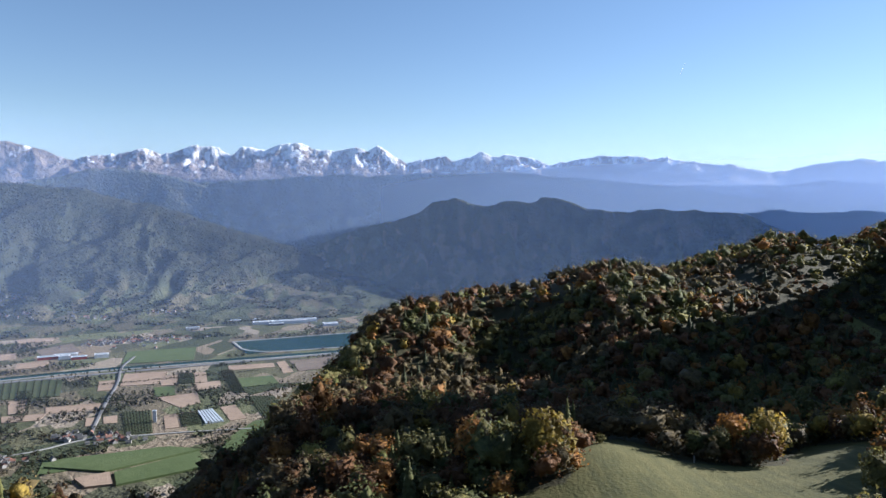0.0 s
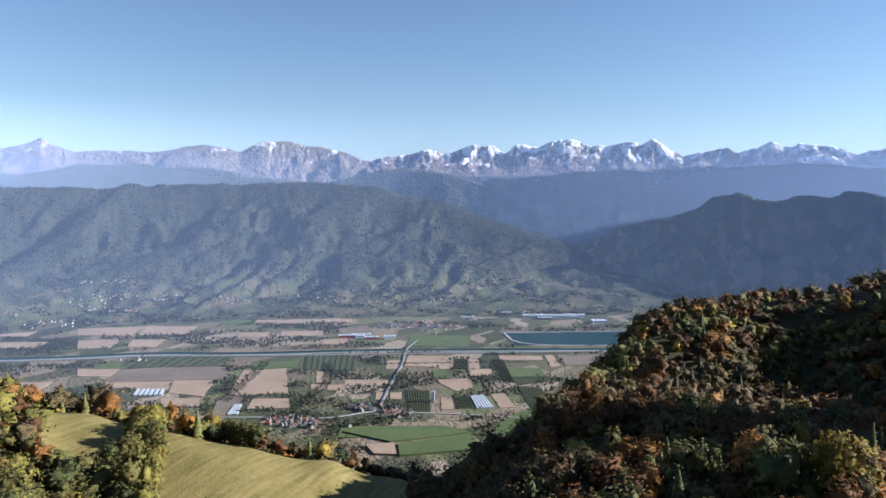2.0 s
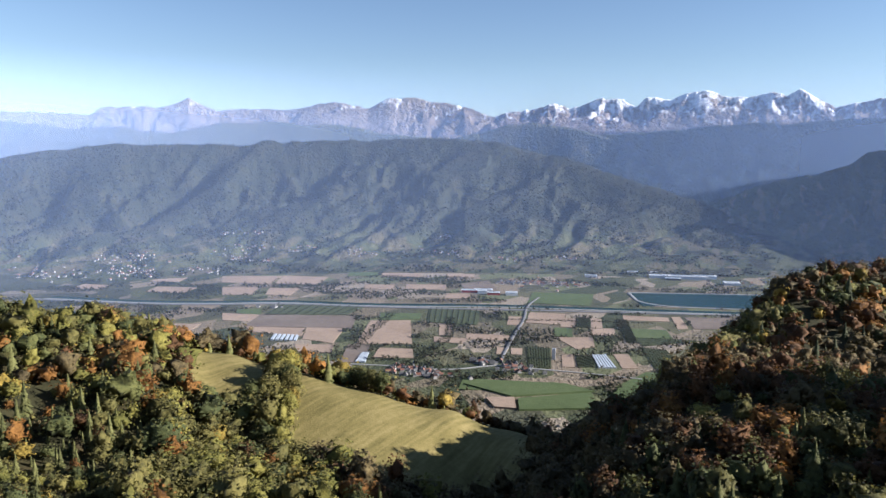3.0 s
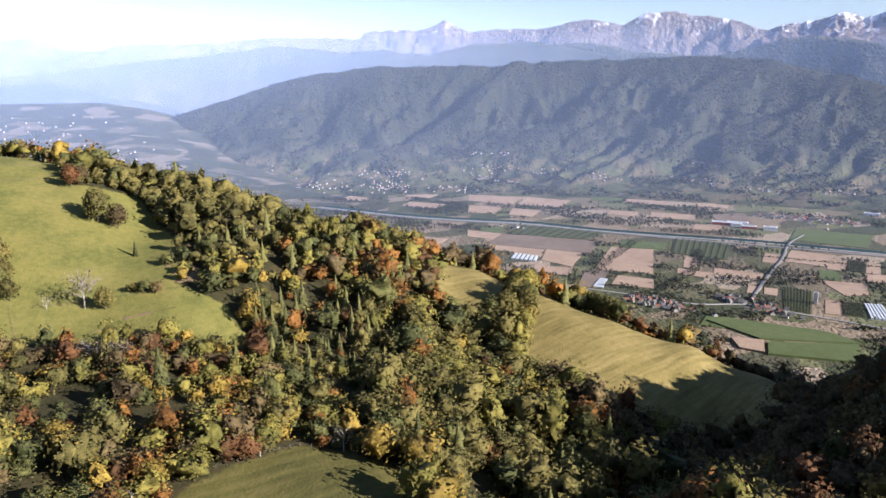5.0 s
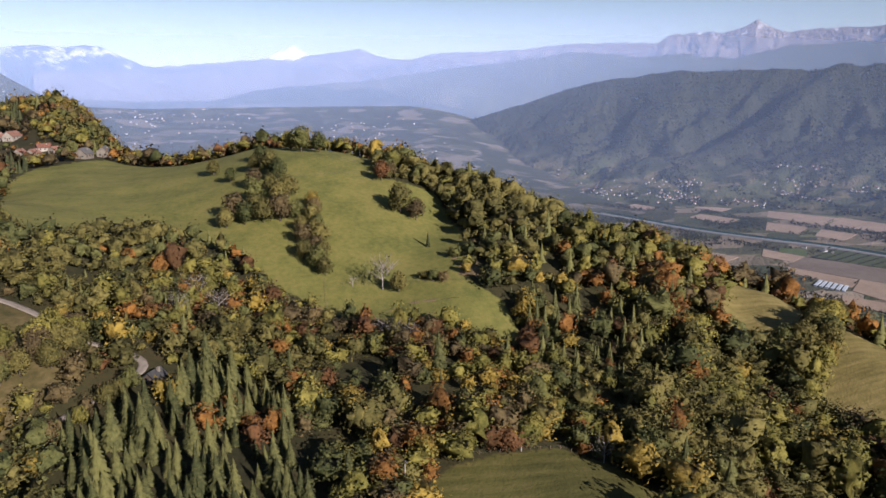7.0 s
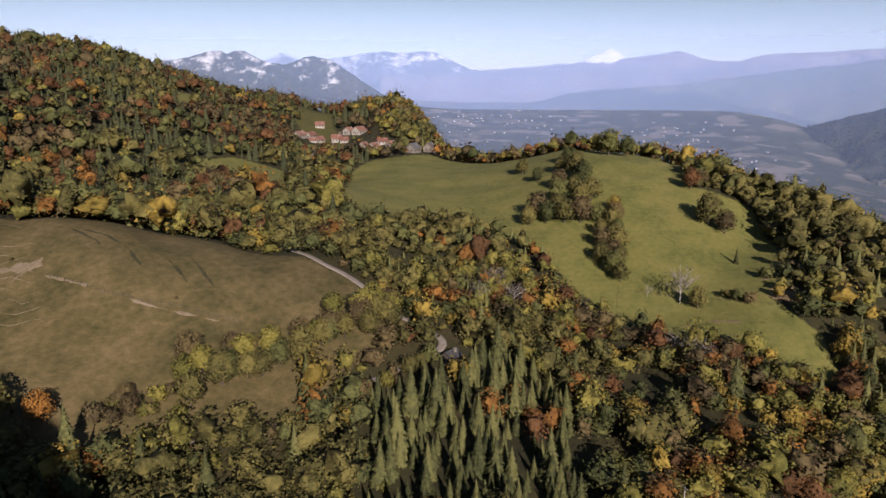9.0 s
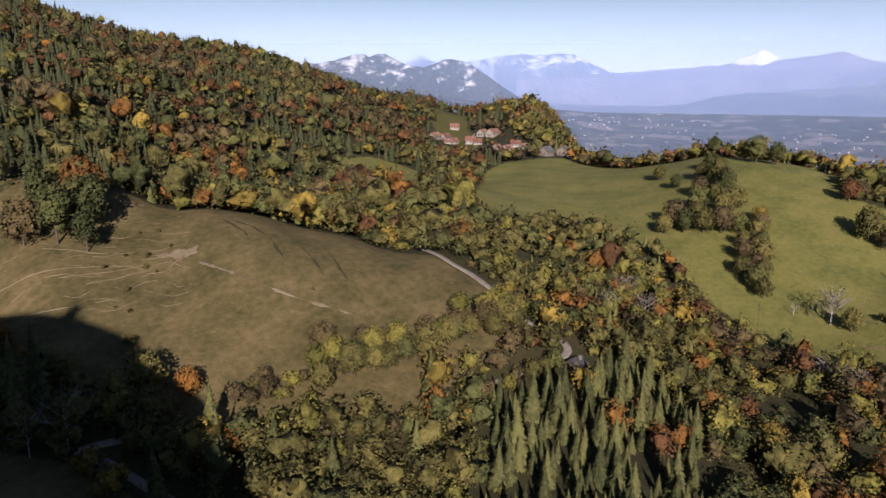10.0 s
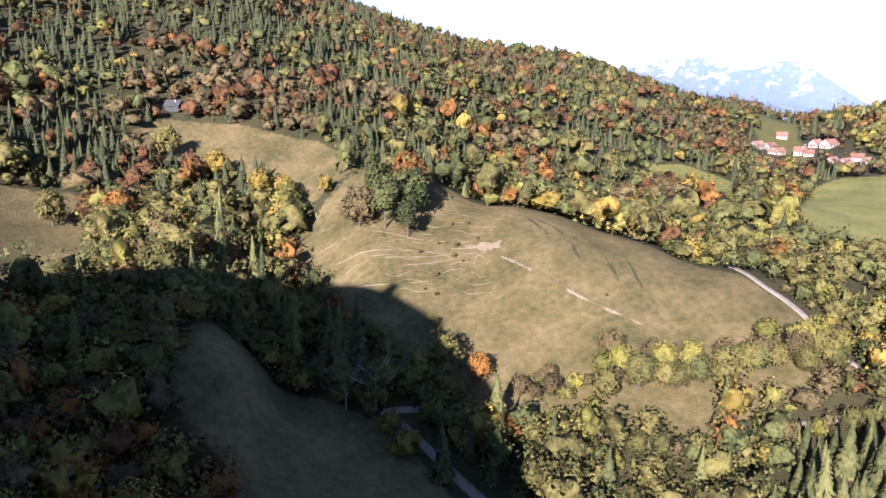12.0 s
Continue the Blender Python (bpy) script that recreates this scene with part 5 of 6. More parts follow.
ribbon("bridge_road", [(-1010, 2290), (-984, 2129), (-905, 1950), (-850, 1760), (-760, 1500)], 8, ASPHALT, "grey road bridge and lane across the river", "road", step=15, drape=False, z=VALLEY_FLOOR + 3.2)
ribbon("valley_lane", [(-1060, 1290), (-940, 1345), (-830, 1375), (-760, 1480), (-690, 1490), (-560, 1530), (-420, 1560)], 6, GRAVEL, "pale lane through the valley village", "road", step=15, drape=False, z=VALLEY_FLOOR + 1.6)


# ---- houses ----
def house_pieces(w, d, h, pitch=0.45, over=0.5):
    """Walls with gables, and a roof of two thick slopes."""
    rise = w * 0.5 * pitch * 2.0
    wall_v = np.array([(-w / 2, -d / 2, -1), (w / 2, -d / 2, -1), (w / 2, d / 2, -1), (-w / 2, d / 2, -1), (-w / 2, -d / 2, h), (w / 2, -d / 2, h), (w / 2, d / 2, h), (-w / 2, d / 2, h), (0, -d / 2, h + rise), (0, d / 2, h + rise)])
    wall_q = np.array([(0, 1, 5, 4), (1, 2, 6, 5), (2, 3, 7, 6), (3, 0, 4, 7), (4, 5, 8, 8), (6, 7, 9, 9)])
    k = rise / (w / 2)
    a, b = w / 2 + over, d / 2 + over
    e = h - over * k
    t = 0.3
    roof_v = np.array([(-a, -b, e), (-a, b, e), (0, b, h + rise), (0, -b, h + rise), (a, b, e), (a, -b, e)])
    roof_v = np.concatenate([roof_v + (0, 0, t), roof_v + (0, 0, 0.02)])
    roof_q = np.array([(3, 2, 1, 0), (5, 4, 2, 3), (6, 7, 8, 9), (9, 8, 10, 11), (0, 1, 7, 6), (4, 5, 11, 10), (0, 6, 9, 3), (3, 9, 11, 5), (1, 2, 8, 7), (2, 4, 10, 8)])
    return wall_v, wall_q, roof_v, roof_q


def poly_mesh(name, verts, faces, mat, smooth_faces=False):
    mesh = bpy.data.meshes.new(name)
    clean = []
    for f in faces:
        g = []
        for i in f:
            if int(i) not in g:
                g.append(int(i))
        clean.append(g)
    mesh.from_pydata([tuple(v) for v in verts], [], clean)
    mesh.materials.append(mat)
    return mesh


def box(sx, sy, sz, at=(0, 0, 0)):
    v = np.array([(x, y, z) for z in (0, sz) for x, y in ((-sx / 2, -sy / 2), (sx / 2, -sy / 2), (sx / 2, sy / 2), (-sx / 2, sy / 2))]) + np.array(at)
    q = np.array([(3, 2, 1, 0), (4, 5, 6, 7), (0, 1, 5, 4), (1, 2, 6, 5), (2, 3, 7, 6), (3, 0, 4, 7)])
    return v, q


def house(x, y, turn, w, d, h, roof_mat, label, category="house", wall_mat=None, name="house", windows=3):
    root = tagged(new(name), label, category, group="village houses")
    root.matrix_world = pose(x, y, ground_at(x, y), 0, 0, turn)
    wv, wq, rv, rq = house_pieces(w, d, h)
    part("wall", poly_mesh("wall", wv, wq, wall_mat or WALLS), root)
    roof = part("roof", poly_mesh("roof", rv, rq, roof_mat), root)
    v, q = box(0.7, 0.7, 1.6, (w * 0.2, d * 0.2, h + w * 0.22))
    part("chimney", poly_mesh("chimney", v, q, WALLS), roof)
    for side in (-1, 1):
        for k in range(windows):
            yy = -d / 2 + d * (k + 0.5) / windows
            v, q = box(0.12, 1.0, 1.3, (side * (w / 2 + 0.03), yy, h * 0.35))
            part("window", poly_mesh("window", v, q, WINDOW), root)
        v, q = box(1.0, 0.12, 1.3, (w * 0.2 * side, -d / 2 - 0.03, h * 0.35))
        part("window", poly_mesh("window", v, q, WINDOW), root)
    v, q = box(1.1, 0.12, 2.1, (0, -d / 2 - 0.04, 0))
    part("door", poly_mesh("door", v, q, TIMBER), root)
    return root


for x, y, turn, w, d, h in VILLAGE:
    house(x, y, turn, w * 0.85, d * 0.85, h * 0.62, ROOF, "village house with pale walls and a red-brown tiled roof")
STONE = material("field_stone", [(0.09, 0.078, 0.063), (0.16, 0.14, 0.115), (0.22, 0.195, 0.165)], size=0.5, second=3, bump=0.4, bump_size=0.2)
house(*FARMS[0], GREY_ROOF, "old stone farmhouse with a grey roof beside the pasture", wall_mat=STONE, name="farmhouse")
house(*FARMS[1], GREY_ROOF, "stone farmhouse with a steep grey roof beside the pasture", wall_mat=STONE, name="farmhouse")
DARK_ROOF = material("dark_boards", [(0.03, 0.03, 0.032), (0.06, 0.058, 0.056)], size=0.8, bump=0.4, bump_size=0.2)
house(-183, -389, 30, 6, 9, 2.6, DARK_ROOF, "small dark timber hut at the edge of the wood", "hut", DARK_ROOF, "hut", windows=1)

house(-199, -29, 60, 3.8, 4.8, 2.2, DARK_ROOF, "small dark-roofed shed among the spruces", "shed", TIMBER, "shed", windows=1)

# the villages far below, too small to pick apart
HAMLETS = [(-1142, 2561, 110, 60), (-1042, 2629, 90, 40), (-1249, 2511, 70, 30), (-1288, 3287, 70, 16), (-1564, 3115, 60, 14), (-808, 1479, 32, 22), (-691, 1473, 40, 20), (-760, 1484, 40, 12), (-878, 1328, 45, 34),
           (-923, 1323, 35, 16), (-828, 1335, 30, 12), (-2650, 2371, 70, 16), (-2479, 2370, 50, 10), (-1687, 1653, 30, 6), (-2647, 2900, 70, 8), (-2618, 2753, 60, 8), (-2722, 1845, 150, 46), (-2934, 1598, 150, 34), (-2500, 2050, 90, 14), (-3100, 2100, 150, 22), (-2900, 2700, 140, 16), (-2300, 2900, 120, 14), (-1900, 3100, 120, 12), (-3417, 3227, 60, 8), (-2319, 3778, 70, 10), (-3544, 3087, 60, 6)]
HAMLETS_NORTH = [(-3250, 749, 253, 37), (-3414, 1166, 312, 25), (-2821, 2485, 156, 6), (-3096, 1986, 175, 8), (-3202, 1485, 273, 18), (-4024, -359, 273, 31), (-3624, 597, 234, 25), (-3971, -592, 253, 18), (-3405, 1459, 390, 18), (-470, 2950, 156, 16), (-350, 3050, 156, 14), (-3720, 260, 208, 12), (-3900, 640, 260, 12), (-3350, 700, 221, 8), (-4050, -120, 169, 8), (-3600, 1150, 247, 10)]
hill_v = np.empty(len(long_hill.data.vertices) * 3)
long_hill.data.vertices.foreach_get("co", hill_v)
hill_v = hill_v.reshape(-1, 3)
hill_r, hill_b = np.hypot(hill_v[:, 0], hill_v[:, 1]), np.degrees(np.arctan2(-hill_v[:, 0], hill_v[:, 1]))


def up_the_hill(x, y):
    """Where the line of sight down to x, y meets the long hill."""
    r, a = math.hypot(x, y), math.degrees(math.atan2(-x, y))
    miss = np.abs(hill_v[:, 2] / hill_r - VALLEY_FLOOR / r) + np.abs(hill_b - a) * 0.01 + (hill_r > 4240) * 9
    return hill_v[int(np.argmin(miss))]


hrng = np.random.default_rng(3)
bits, slots = [], []
for x, y, spread, count in HAMLETS + HAMLETS_NORTH:
    for _ in range(count):
        hx, hy = x + hrng.normal() * spread * 0.62, y + hrng.normal() * spread * 0.42
        big = 1.0 if math.hypot(x, y) < 3200 else 0.9
        wv, wq, rv, rq = house_pieces(hrng.uniform(6, 9.5) * big, hrng.uniform(8, 13) * big, hrng.uniform(3.2, 5.5) * big)
        a = hrng.choice([0.5, 2.07]) + hrng.normal() * 0.2
        rot2 = np.array([[math.cos(a), -math.sin(a), 0], [math.sin(a), math.cos(a), 0], [0, 0, 1]])
        z = height([hx], [hy])[0]
        if math.hypot(hx, hy) > 2840 and math.atan2(-hx, hy) < 1.28:
            hx, hy, z = up_the_hill(hx, hy)
        for v, q, s in ((wv, wq, 0), (rv, rq, 1 if hrng.random() < 0.45 else 2)):
            bits.append((v @ rot2.T + (hx, hy, z), q))
            slots += [s] * len(q)
v, q = join(bits)
houses = bpy.data.meshes.new("valley_houses")
houses.from_pydata([tuple(p) for p in v], [], [list(dict.fromkeys(int(i) for i in f)) for f in q])
for m in (PALE_WALLS, ROOF, GREY_ROOF):
    houses.materials.append(m)
houses.polygons.foreach_set("material_index", np.array(slots, np.int32))
tagged(new("valley_houses", houses), "villages of pale houses with red-brown roofs far below", "houses", kind="stuff")


def factory(x, y, turn, w, d, h, mat, label):
    root = tagged(new("factory"), label, "factory", group="factories in the valley")
    root.matrix_world = pose(x, y, VALLEY_FLOOR, 0, 0, turn)
    v, q = box(w, d, h, (0, 0, 0))
    part("wall", poly_mesh("wall", v, q, mat), root)
    v, q = box(w + 1.2, d + 1.2, 0.9, (0, 0, h))
    roof = part("roof", poly_mesh("roof", v, q, SHED_WHITE), root)
    for k in range(3):
        v, q = box(w * 0.8, d * 0.07, 0.9, (0, d * (k - 1) * 0.28, h + 0.9))
        part("skylight", poly_mesh("skylight", v, q, GLASSHOUSE), roof)


for x, y, turn, w, d, h, mat in ((-1272, 2251, 28, 60, 24, 9, SHED_RED), (-1225, 2262, 28, 34, 26, 10, SHED_WHITE), (-1175, 2258, 28, 46, 22, 9, SHED_RED), (-1117, 2288, 28, 42, 26, 11, SHED_WHITE), (-1240, 2300, 28, 70, 20, 7, SHED_WHITE),
                                 (-893, 3015, 20, 50, 26, 9, SHED_RED), (-770, 2979, 20, 70, 36, 10, SHED_WHITE), (-660, 3011, 22, 150, 34, 12, SHED_WHITE), (-596, 3060, 22, 90, 30, 12, SHED_WHITE), (-474, 2969, 22, 60, 40, 9, SHED_WHITE),
                                 (-700, 2950, 22, 60, 24, 8, GREY_ROOF), (-820, 3060, 22, 40, 26, 8, SHED_WHITE), (-661, 1600, 20, 8, 8, 26, SHED_WHITE), (-1010, 2830, 22, 50, 22, 8, SHED_WHITE)):
    factory(x, y, turn, w, d, h, mat, "low industrial hall with pale roof on the valley floor")

# ---- trees on the valley floor and along the foot of the slopes ----
vr = np.random.default_rng(8)
cand = np.stack([vr.uniform(-3500, 700, 60000), vr.uniform(1000, 3300, 60000)], 1)
cx, cy = cand.T
cr, cb = np.hypot(cx, cy), np.degrees(np.arctan2(-cx, cy))
ok = (cr > 1080) & (cr < 2980) & (cb > -8) & (cb < 76)
belt = fbm(cx * 0.88 + cy * 0.47, (cy * 0.88 - cx * 0.47) * 2.2, 150, 4, 40)
ok &= belt > np.where(cr < 1420, -0.6, np.where(cr > 2350, 0.05, 0.16))
for p in plots_built + [LAKE]:
    ok &= ~inside(p, cx, cy)
ok &= ~near_line(RIVER, cx, cy, 40) & ~near_line(MOTORWAY, cx, cy, 16)
ok &= ~inside([(-990, 2170), (-760, 2260), (-640, 2380), (-760, 2600), (-1350, 2560), (-1340, 2200)], cx, cy)
cx, cy = cx[ok], cy[ok]
rows_x, rows_y = [], []
for c in ORCHARD:                                            # orchard rows
    q = np.array(pairs(c), float)
    for i in np.arange(0.04, 1, 0.11):
        a, b = q[0] + (q[1] - q[0]) * i, q[3] + (q[2] - q[3]) * i
        for f in np.arange(0, 1, 7.0 / np.linalg.norm(b - a)):
            rows_x.append(a[0] + (b[0] - a[0]) * f)
            rows_y.append(a[1] + (b[1] - a[1]) * f)
for line in ([(-1290, 1790), (-1130, 1390)], [(-1120, 1850), (-1000, 1640), (-945, 1370)], [(-1310, 1800), (-1150, 1400)], [(-1105, 1850), (-985, 1640), (-930, 1370)], [(-1000, 1900), (-560, 2120)], [(-860, 1880), (-800, 1640)]):
    for (x0, y0), (x1, y1) in zip(line[:-1], line[1:]):
        for f in np.arange(0, 1, 6.0 / math.hypot(x1 - x0, y1 - y0)):
            for _ in range(2):
                rows_x.append(x0 + (x1 - x0) * f + vr.normal() * 5)
                rows_y.append(y0 + (y1 - y0) * f + vr.normal() * 5)
n_wild = len(cx)
cx, cy = np.concatenate([cx, rows_x]), np.concatenate([cy, rows_y])
cz = height(cx, cy)
tiny = [crown_shape(mrng, 9, tall=8.5, wide=7.5, clear=0.5, lobes=4, half=2.3) for _ in range(4)]
verts, slots, outs = [], [], []
tint = fbm(cx, cy, 120, 3, 50)
for i in range(len(cx)):
    s = vr.uniform(0.7, 1.25) if i < n_wild else 0.55
    v = tiny[i % 4][0] * s + (cx[i], cy[i], cz[i])
    outs.append(tiny[i % 4][2])
    verts.append(v)
    k = int(vr.random() < (0.2 if tint[i] < 0.5 else 0.7))
    slots.append(np.full(len(v) // 3, k))
verts = np.concatenate(verts)
tagged(new("valley_trees", raw_mesh("valley_trees", verts, np.arange(len(verts)).reshape(-1, 3), [FAR_GREEN, FAR_BROWN], np.concatenate(slots), outward=np.concatenate(outs))), "belts of small trees between the valley fields", "woodland", kind="stuff")

# ---- the woods on the long hill across the valley, as small crowns ----
hill = np.empty(len(long_hill.data.vertices) * 3)
long_hill.data.vertices.foreach_get("co", hill)
hill = hill.reshape(-1, 3)
hr = np.hypot(hill[:, 0], hill[:, 1])
dense = fbm(hill[:, 0], hill[:, 1] * 1.6, 150, 4, 61) + smooth(-450, -270, hill[:, 2]) * 0.95 - 0.15
pickh = np.where((hr < 4250) & (hill[:, 2] > -497) & (dense > vr.uniform(-0.15, 0.35, len(hill))) & (vr.random(len(hill)) < 0.55))[0]
spot = [crown_shape(mrng, 5, tall=10, wide=8, clear=0.0, lobes=3, half=3.6) for _ in range(5)]
verts, slots, outs = [], [], []
for i in pickh:
    v = spot[i % 5][0] * vr.uniform(0.7, 1.3) + hill[i] + (vr.uniform(-9, 9), vr.uniform(-9, 9), -3)
    outs.append(spot[i % 5][2])
    verts.append(v)
    slots.append(np.full(len(v) // 3, int(vr.random() < 0.3)))
verts = np.concatenate(verts)
tagged(new("hill_woods", raw_mesh("hill_woods", verts, np.arange(len(verts)).reshape(-1, 3), [FAR_GREEN, FAR_BROWN], np.concatenate(slots), outward=np.concatenate(outs))), "dense woods on the long hill across the valley", "woodland", kind="stuff")


# ---- trees and bushes that stand alone or in hedges ----
def plant(kind, x, y, scale=1.0, label=None):
    """A free-standing tree or bush of the given kind at x, y."""
    m = pose(x, y, ground_at(x, y) - 0.1, 0, 0, float((x * 37 + y * 91) % 360)) @ Matrix.Scale(scale, 4)
    variant = int(abs(x * 3 + y * 7)) % 2
    key = (kind, variant, "own")
    if key not in models:
        r = np.random.default_rng(abs(hash_of(kind)) + variant)
        if kind == "spruce":
            model = tree_model("spruce_tree", "", spruce_shape(r, 20, 10, tall=14, wide=5.0), NEEDLES, trunk_pieces(r, 14, 0.2, 0), BARK)
        elif kind == "pine":
            model = tree_model("pine_tree", "", crown_shape(r, 1300, tall=11, wide=6.6, clear=1.0, lobes=15, half=0.28, loose=0.1, core=2), PINE_NEEDLES, trunk_pieces(r, 9, 0.25, 6), BARK)
        elif kind == "bare":
            model = tree_model("bare_tree", "", crown_shape(r, 240, tall=10, wide=8.5, clear=2.5, lobes=14, half=0.24, loose=0.3), LEAVES[7], bare_pieces(r, 10, 0.28), PALE_BARK)
        elif kind == "dead":
            model = tree_model("dead_tree", "", None, None, bare_pieces(r, 9, 0.2), PALE_BARK)
        elif kind == "birch":
            model = tree_model("birch_tree", "", crown_shape(r, 330, tall=12, wide=5.5, clear=4, lobes=12, half=0.28, loose=0.25), LEAVES[6 if variant else 2], bare_pieces(r, 12, 0.2), PALE_BARK)
        elif kind.startswith("bush"):
            k = int(kind[-1])
            model = tree_model("bush", "", crown_shape(r, 600, tall=3.4, wide=4.2, clear=0.1, lobes=9, half=0.2, loose=0.1, core=2), LEAVES[k], trunk_pieces(r, 2.2, 0.09, 4), BARK, "bush")
        else:
            k = int(kind[-1])
            model = tree_model("meadow_tree", "", crown_shape(r, 1100, tall=10.5, wide=8.8, clear=0.6, lobes=26, half=0.33, core=2), LEAVES[k], trunk_pieces(r, 8.5, 0.28, 7), BARK)
        model.matrix_world = m
        models[key] = tree = model
    else:
        tree = copy_thing(models[key], pose(0, 0, 0))
        tree.matrix_basis = m
    words = {"spruce": "dark green spruce tree with drooping boughs", "pine": "rounded dark pine tree on the grazed knoll", "bare": "bare grey tree with spreading twigs on the pasture",
             "dead": "pale leafless dead tree beside the clearing", "birch": "slender birch tree with a pale trunk and thin leaves"}
    if label is None:
        label = words.get(kind) or ("low %s bush in the grass" if kind.startswith("bush") else "spreading %s autumn tree standing in the open") % BROAD_NAMES[int(kind[-1])]
    return tagged(tree, label, "bush" if kind.startswith("bush") else "tree", group="trees in the open")


def hash_of(word):
    return sum((i + 1) * ord(ch) for i, ch in enumerate(word))


# the big pasture
for kind, x, y, s in (("oak0", -358, 76, 1.5), ("oak6", -352, 83, 1.1), ("bare", -284, 52, 1.45), ("oak0", -279, 58, 0.85), ("dead", -289, 40, 0.6), ("spruce", -319, 81, 0.55), ("bush1", -299, 88, 1.5), ("spruce", -302, 91, 0.45), ("bush1", -281, 73, 1.5),
                      ("bush6", -278, 77, 1.3), ("bush0", -284, 70, 1.2), ("oak0", -451, -20, 0.95), ("oak1", -425, -10, 0.8), ("oak1", -462, 34, 1.55), ("oak1", -458, 45, 1.25), ("oak0", -474, 28, 1.2), ("oak5", -399, 74, 1.1), ("oak6", -403, 80, 0.9), ("oak3", -246, 102, 1.05),
                      ("spruce", -240, 104, 1.0), ("bush6", -262, 40, 0.8), ("bare", -269, -22, 1.1), ("bare", -254, -13, 1.2), ("bare", -238, 48, 0.9), ("bare", -232, 52, 0.95), ("bare", -243, 44, 0.85), ("bare", -248, -26, 1.0)):
    plant(kind, x, y, s)
# two hedges that run down the pasture
for i, (x, y) in enumerate([(-356, -12), (-357, -3), (-355, 6), (-354, 14), (-353, 22), (-366, 2), (-371, 14), (-380, 2), (-391, 11), (-402, 3), (-405, 16), (-417, 12), (-428, 4), (-442, 8), (-378, 20), (-365, -8)]):
    plant(("oak0", "oak1", "oak0", "oak6", "oak1", "oak0")[i % 6], x, y, 0.95 + 0.12 * (i % 4))
for i, (x, y) in enumerate([(-364, 31), (-355, 31), (-347, 29), (-340, 31), (-333, 29), (-327, 31), (-320, 28), (-313, 30), (-307, 27), (-301, 30), (-316, 22), (-328, 23), (-340, 23)]):
    plant(("oak0", "oak6", "oak0", "oak1", "oak0")[i % 5] if i else "oak3", x, y, 0.8 + 0.1 * (i % 3))
# the knoll and the gully beside it
for kind, x, y, s in (("pine", -181, -208, 2.0), ("pine", -194, -205, 2.1), ("pine", -184, -198, 1.35), ("pine", -188, -222, 2.0), ("oak4", -204, -218, 2.0), ("oak6", -176, -218, 1.6), ("oak0", -196, -214, 1.7), ("oak0", -142, -137, 1.3), ("oak4", -147, -127, 0.85), ("bush6", -151, -115, 1.6), ("oak6", -156, -108, 0.65), ("bush2", -163, -104, 1.4),
                      ("birch", -117, -139, 1.35), ("birch", -112, -146, 1.2), ("bush3", -112, -128, 1.9), ("bush3", -110, -119, 1.9), ("bush7", -113, -123, 1.4), ("oak3", -164, -309, 1.2), ("oak3", -158, -320, 0.7), ("oak3", -171, -283, 1.3), ("oak3", -178, -274, 1.1), ("oak2", -174, -266, 1.3), ("oak3", -165, -257, 1.2),
                      ("oak0", -156, -342, 1.5), ("oak2", -133, -195, 1.1), ("pine", -131, -180, 1.2), ("spruce", -136, -226, 0.95), ("bush0", -156, -156, 1.0), ("spruce", -122, -108, 0.95), ("spruce", -126, -101, 0.85), ("spruce", -131, -106, 1.05), ("spruce", -120, -99, 0.9),
                      ("spruce", -128, -113, 0.8), ("bush6", -200, -118, 0.3), ("oak0", -92, -210, 1.4), ("oak6", -88, -222, 1.3), ("spruce", -96, -200, 1.2), ("oak4", -104, -276, 1.4), ("oak5", -96, -283, 1.2), ("oak0", -84, -286, 1.3)):
    plant(kind, x, y, s)
for i, (x, y) in enumerate([(-128, -240), (-127, -230), (-124, -212), (-122, -203), (-120, -192), (-123, -168), (-121, -160), (-122, -153), (-116, -176), (-118, -184), (-132, -248), (-117, -222)]):
    plant("spruce", x, y, 1.5 + 0.16 * (i % 4))
# low shrubs on the worn flank of the knoll
for i, (x, y) in enumerate([(-205, -194), (-210, -190), (-191, -188), (-176, -174), (-167, -171), (-168, -166), (-204, -179), (-195, -182), (-189, -173), (-181, -188), (-196, -91), (-189, -178)]):
    plant(("bush6", "bush1", "bush0")[i % 3], x, y, (0.3, 0.45, 0.36, 0.55)[i % 4])
# the hedge below the knoll meadow, along the road
HEDGE = [(-156, -112), (-166, -103), (-176, -94), (-186, -84), (-196, -75), (-206, -66), (-216, -57), (-222, -50)]
hedge_rng = np.random.default_rng(17)
for i in range(46):
    f = i / 46 * (len(HEDGE) - 1.001)
    k = int(f)
    x, y = (HEDGE[k][a] + (HEDGE[k + 1][a] - HEDGE[k][a]) * (f - k) + hedge_rng.normal() * 3.2 + (4.0, 3.0)[a] * (i % 2) for a in (0, 1))
    if i < 8:
        plant(("bush6", "bush0", "oak6", "bush2")[i % 4], x, y, hedge_rng.uniform(0.8, 1.3) * (0.45 if i % 4 == 2 else 1))
    else:
        plant(("oak2", "oak0", "oak6", "oak0", "oak2", "oak1", "oak6", "oak0")[i % 8], x, y, hedge_rng.uniform(0.68, 1.05))
# thicket along the lower side of the road
for i in range(30):
    f = 1 + i / 30 * 7
    k = int(f)
    x, y = (ROAD[k][a] + (ROAD[k + 1][a] - ROAD[k][a]) * (f - k) for a in (0, 1))
    s = 1 - hedge_rng.uniform(4.0, 6.5) / math.hypot(x, y)
    plant(("oak0", "oak1", "oak6", "bush0", "oak2", "bush6", "oak0")[i % 7], x * s, y * s, hedge_rng.uniform(0.4, 0.65) * (1.8 if i % 7 in (3, 5) else 1))
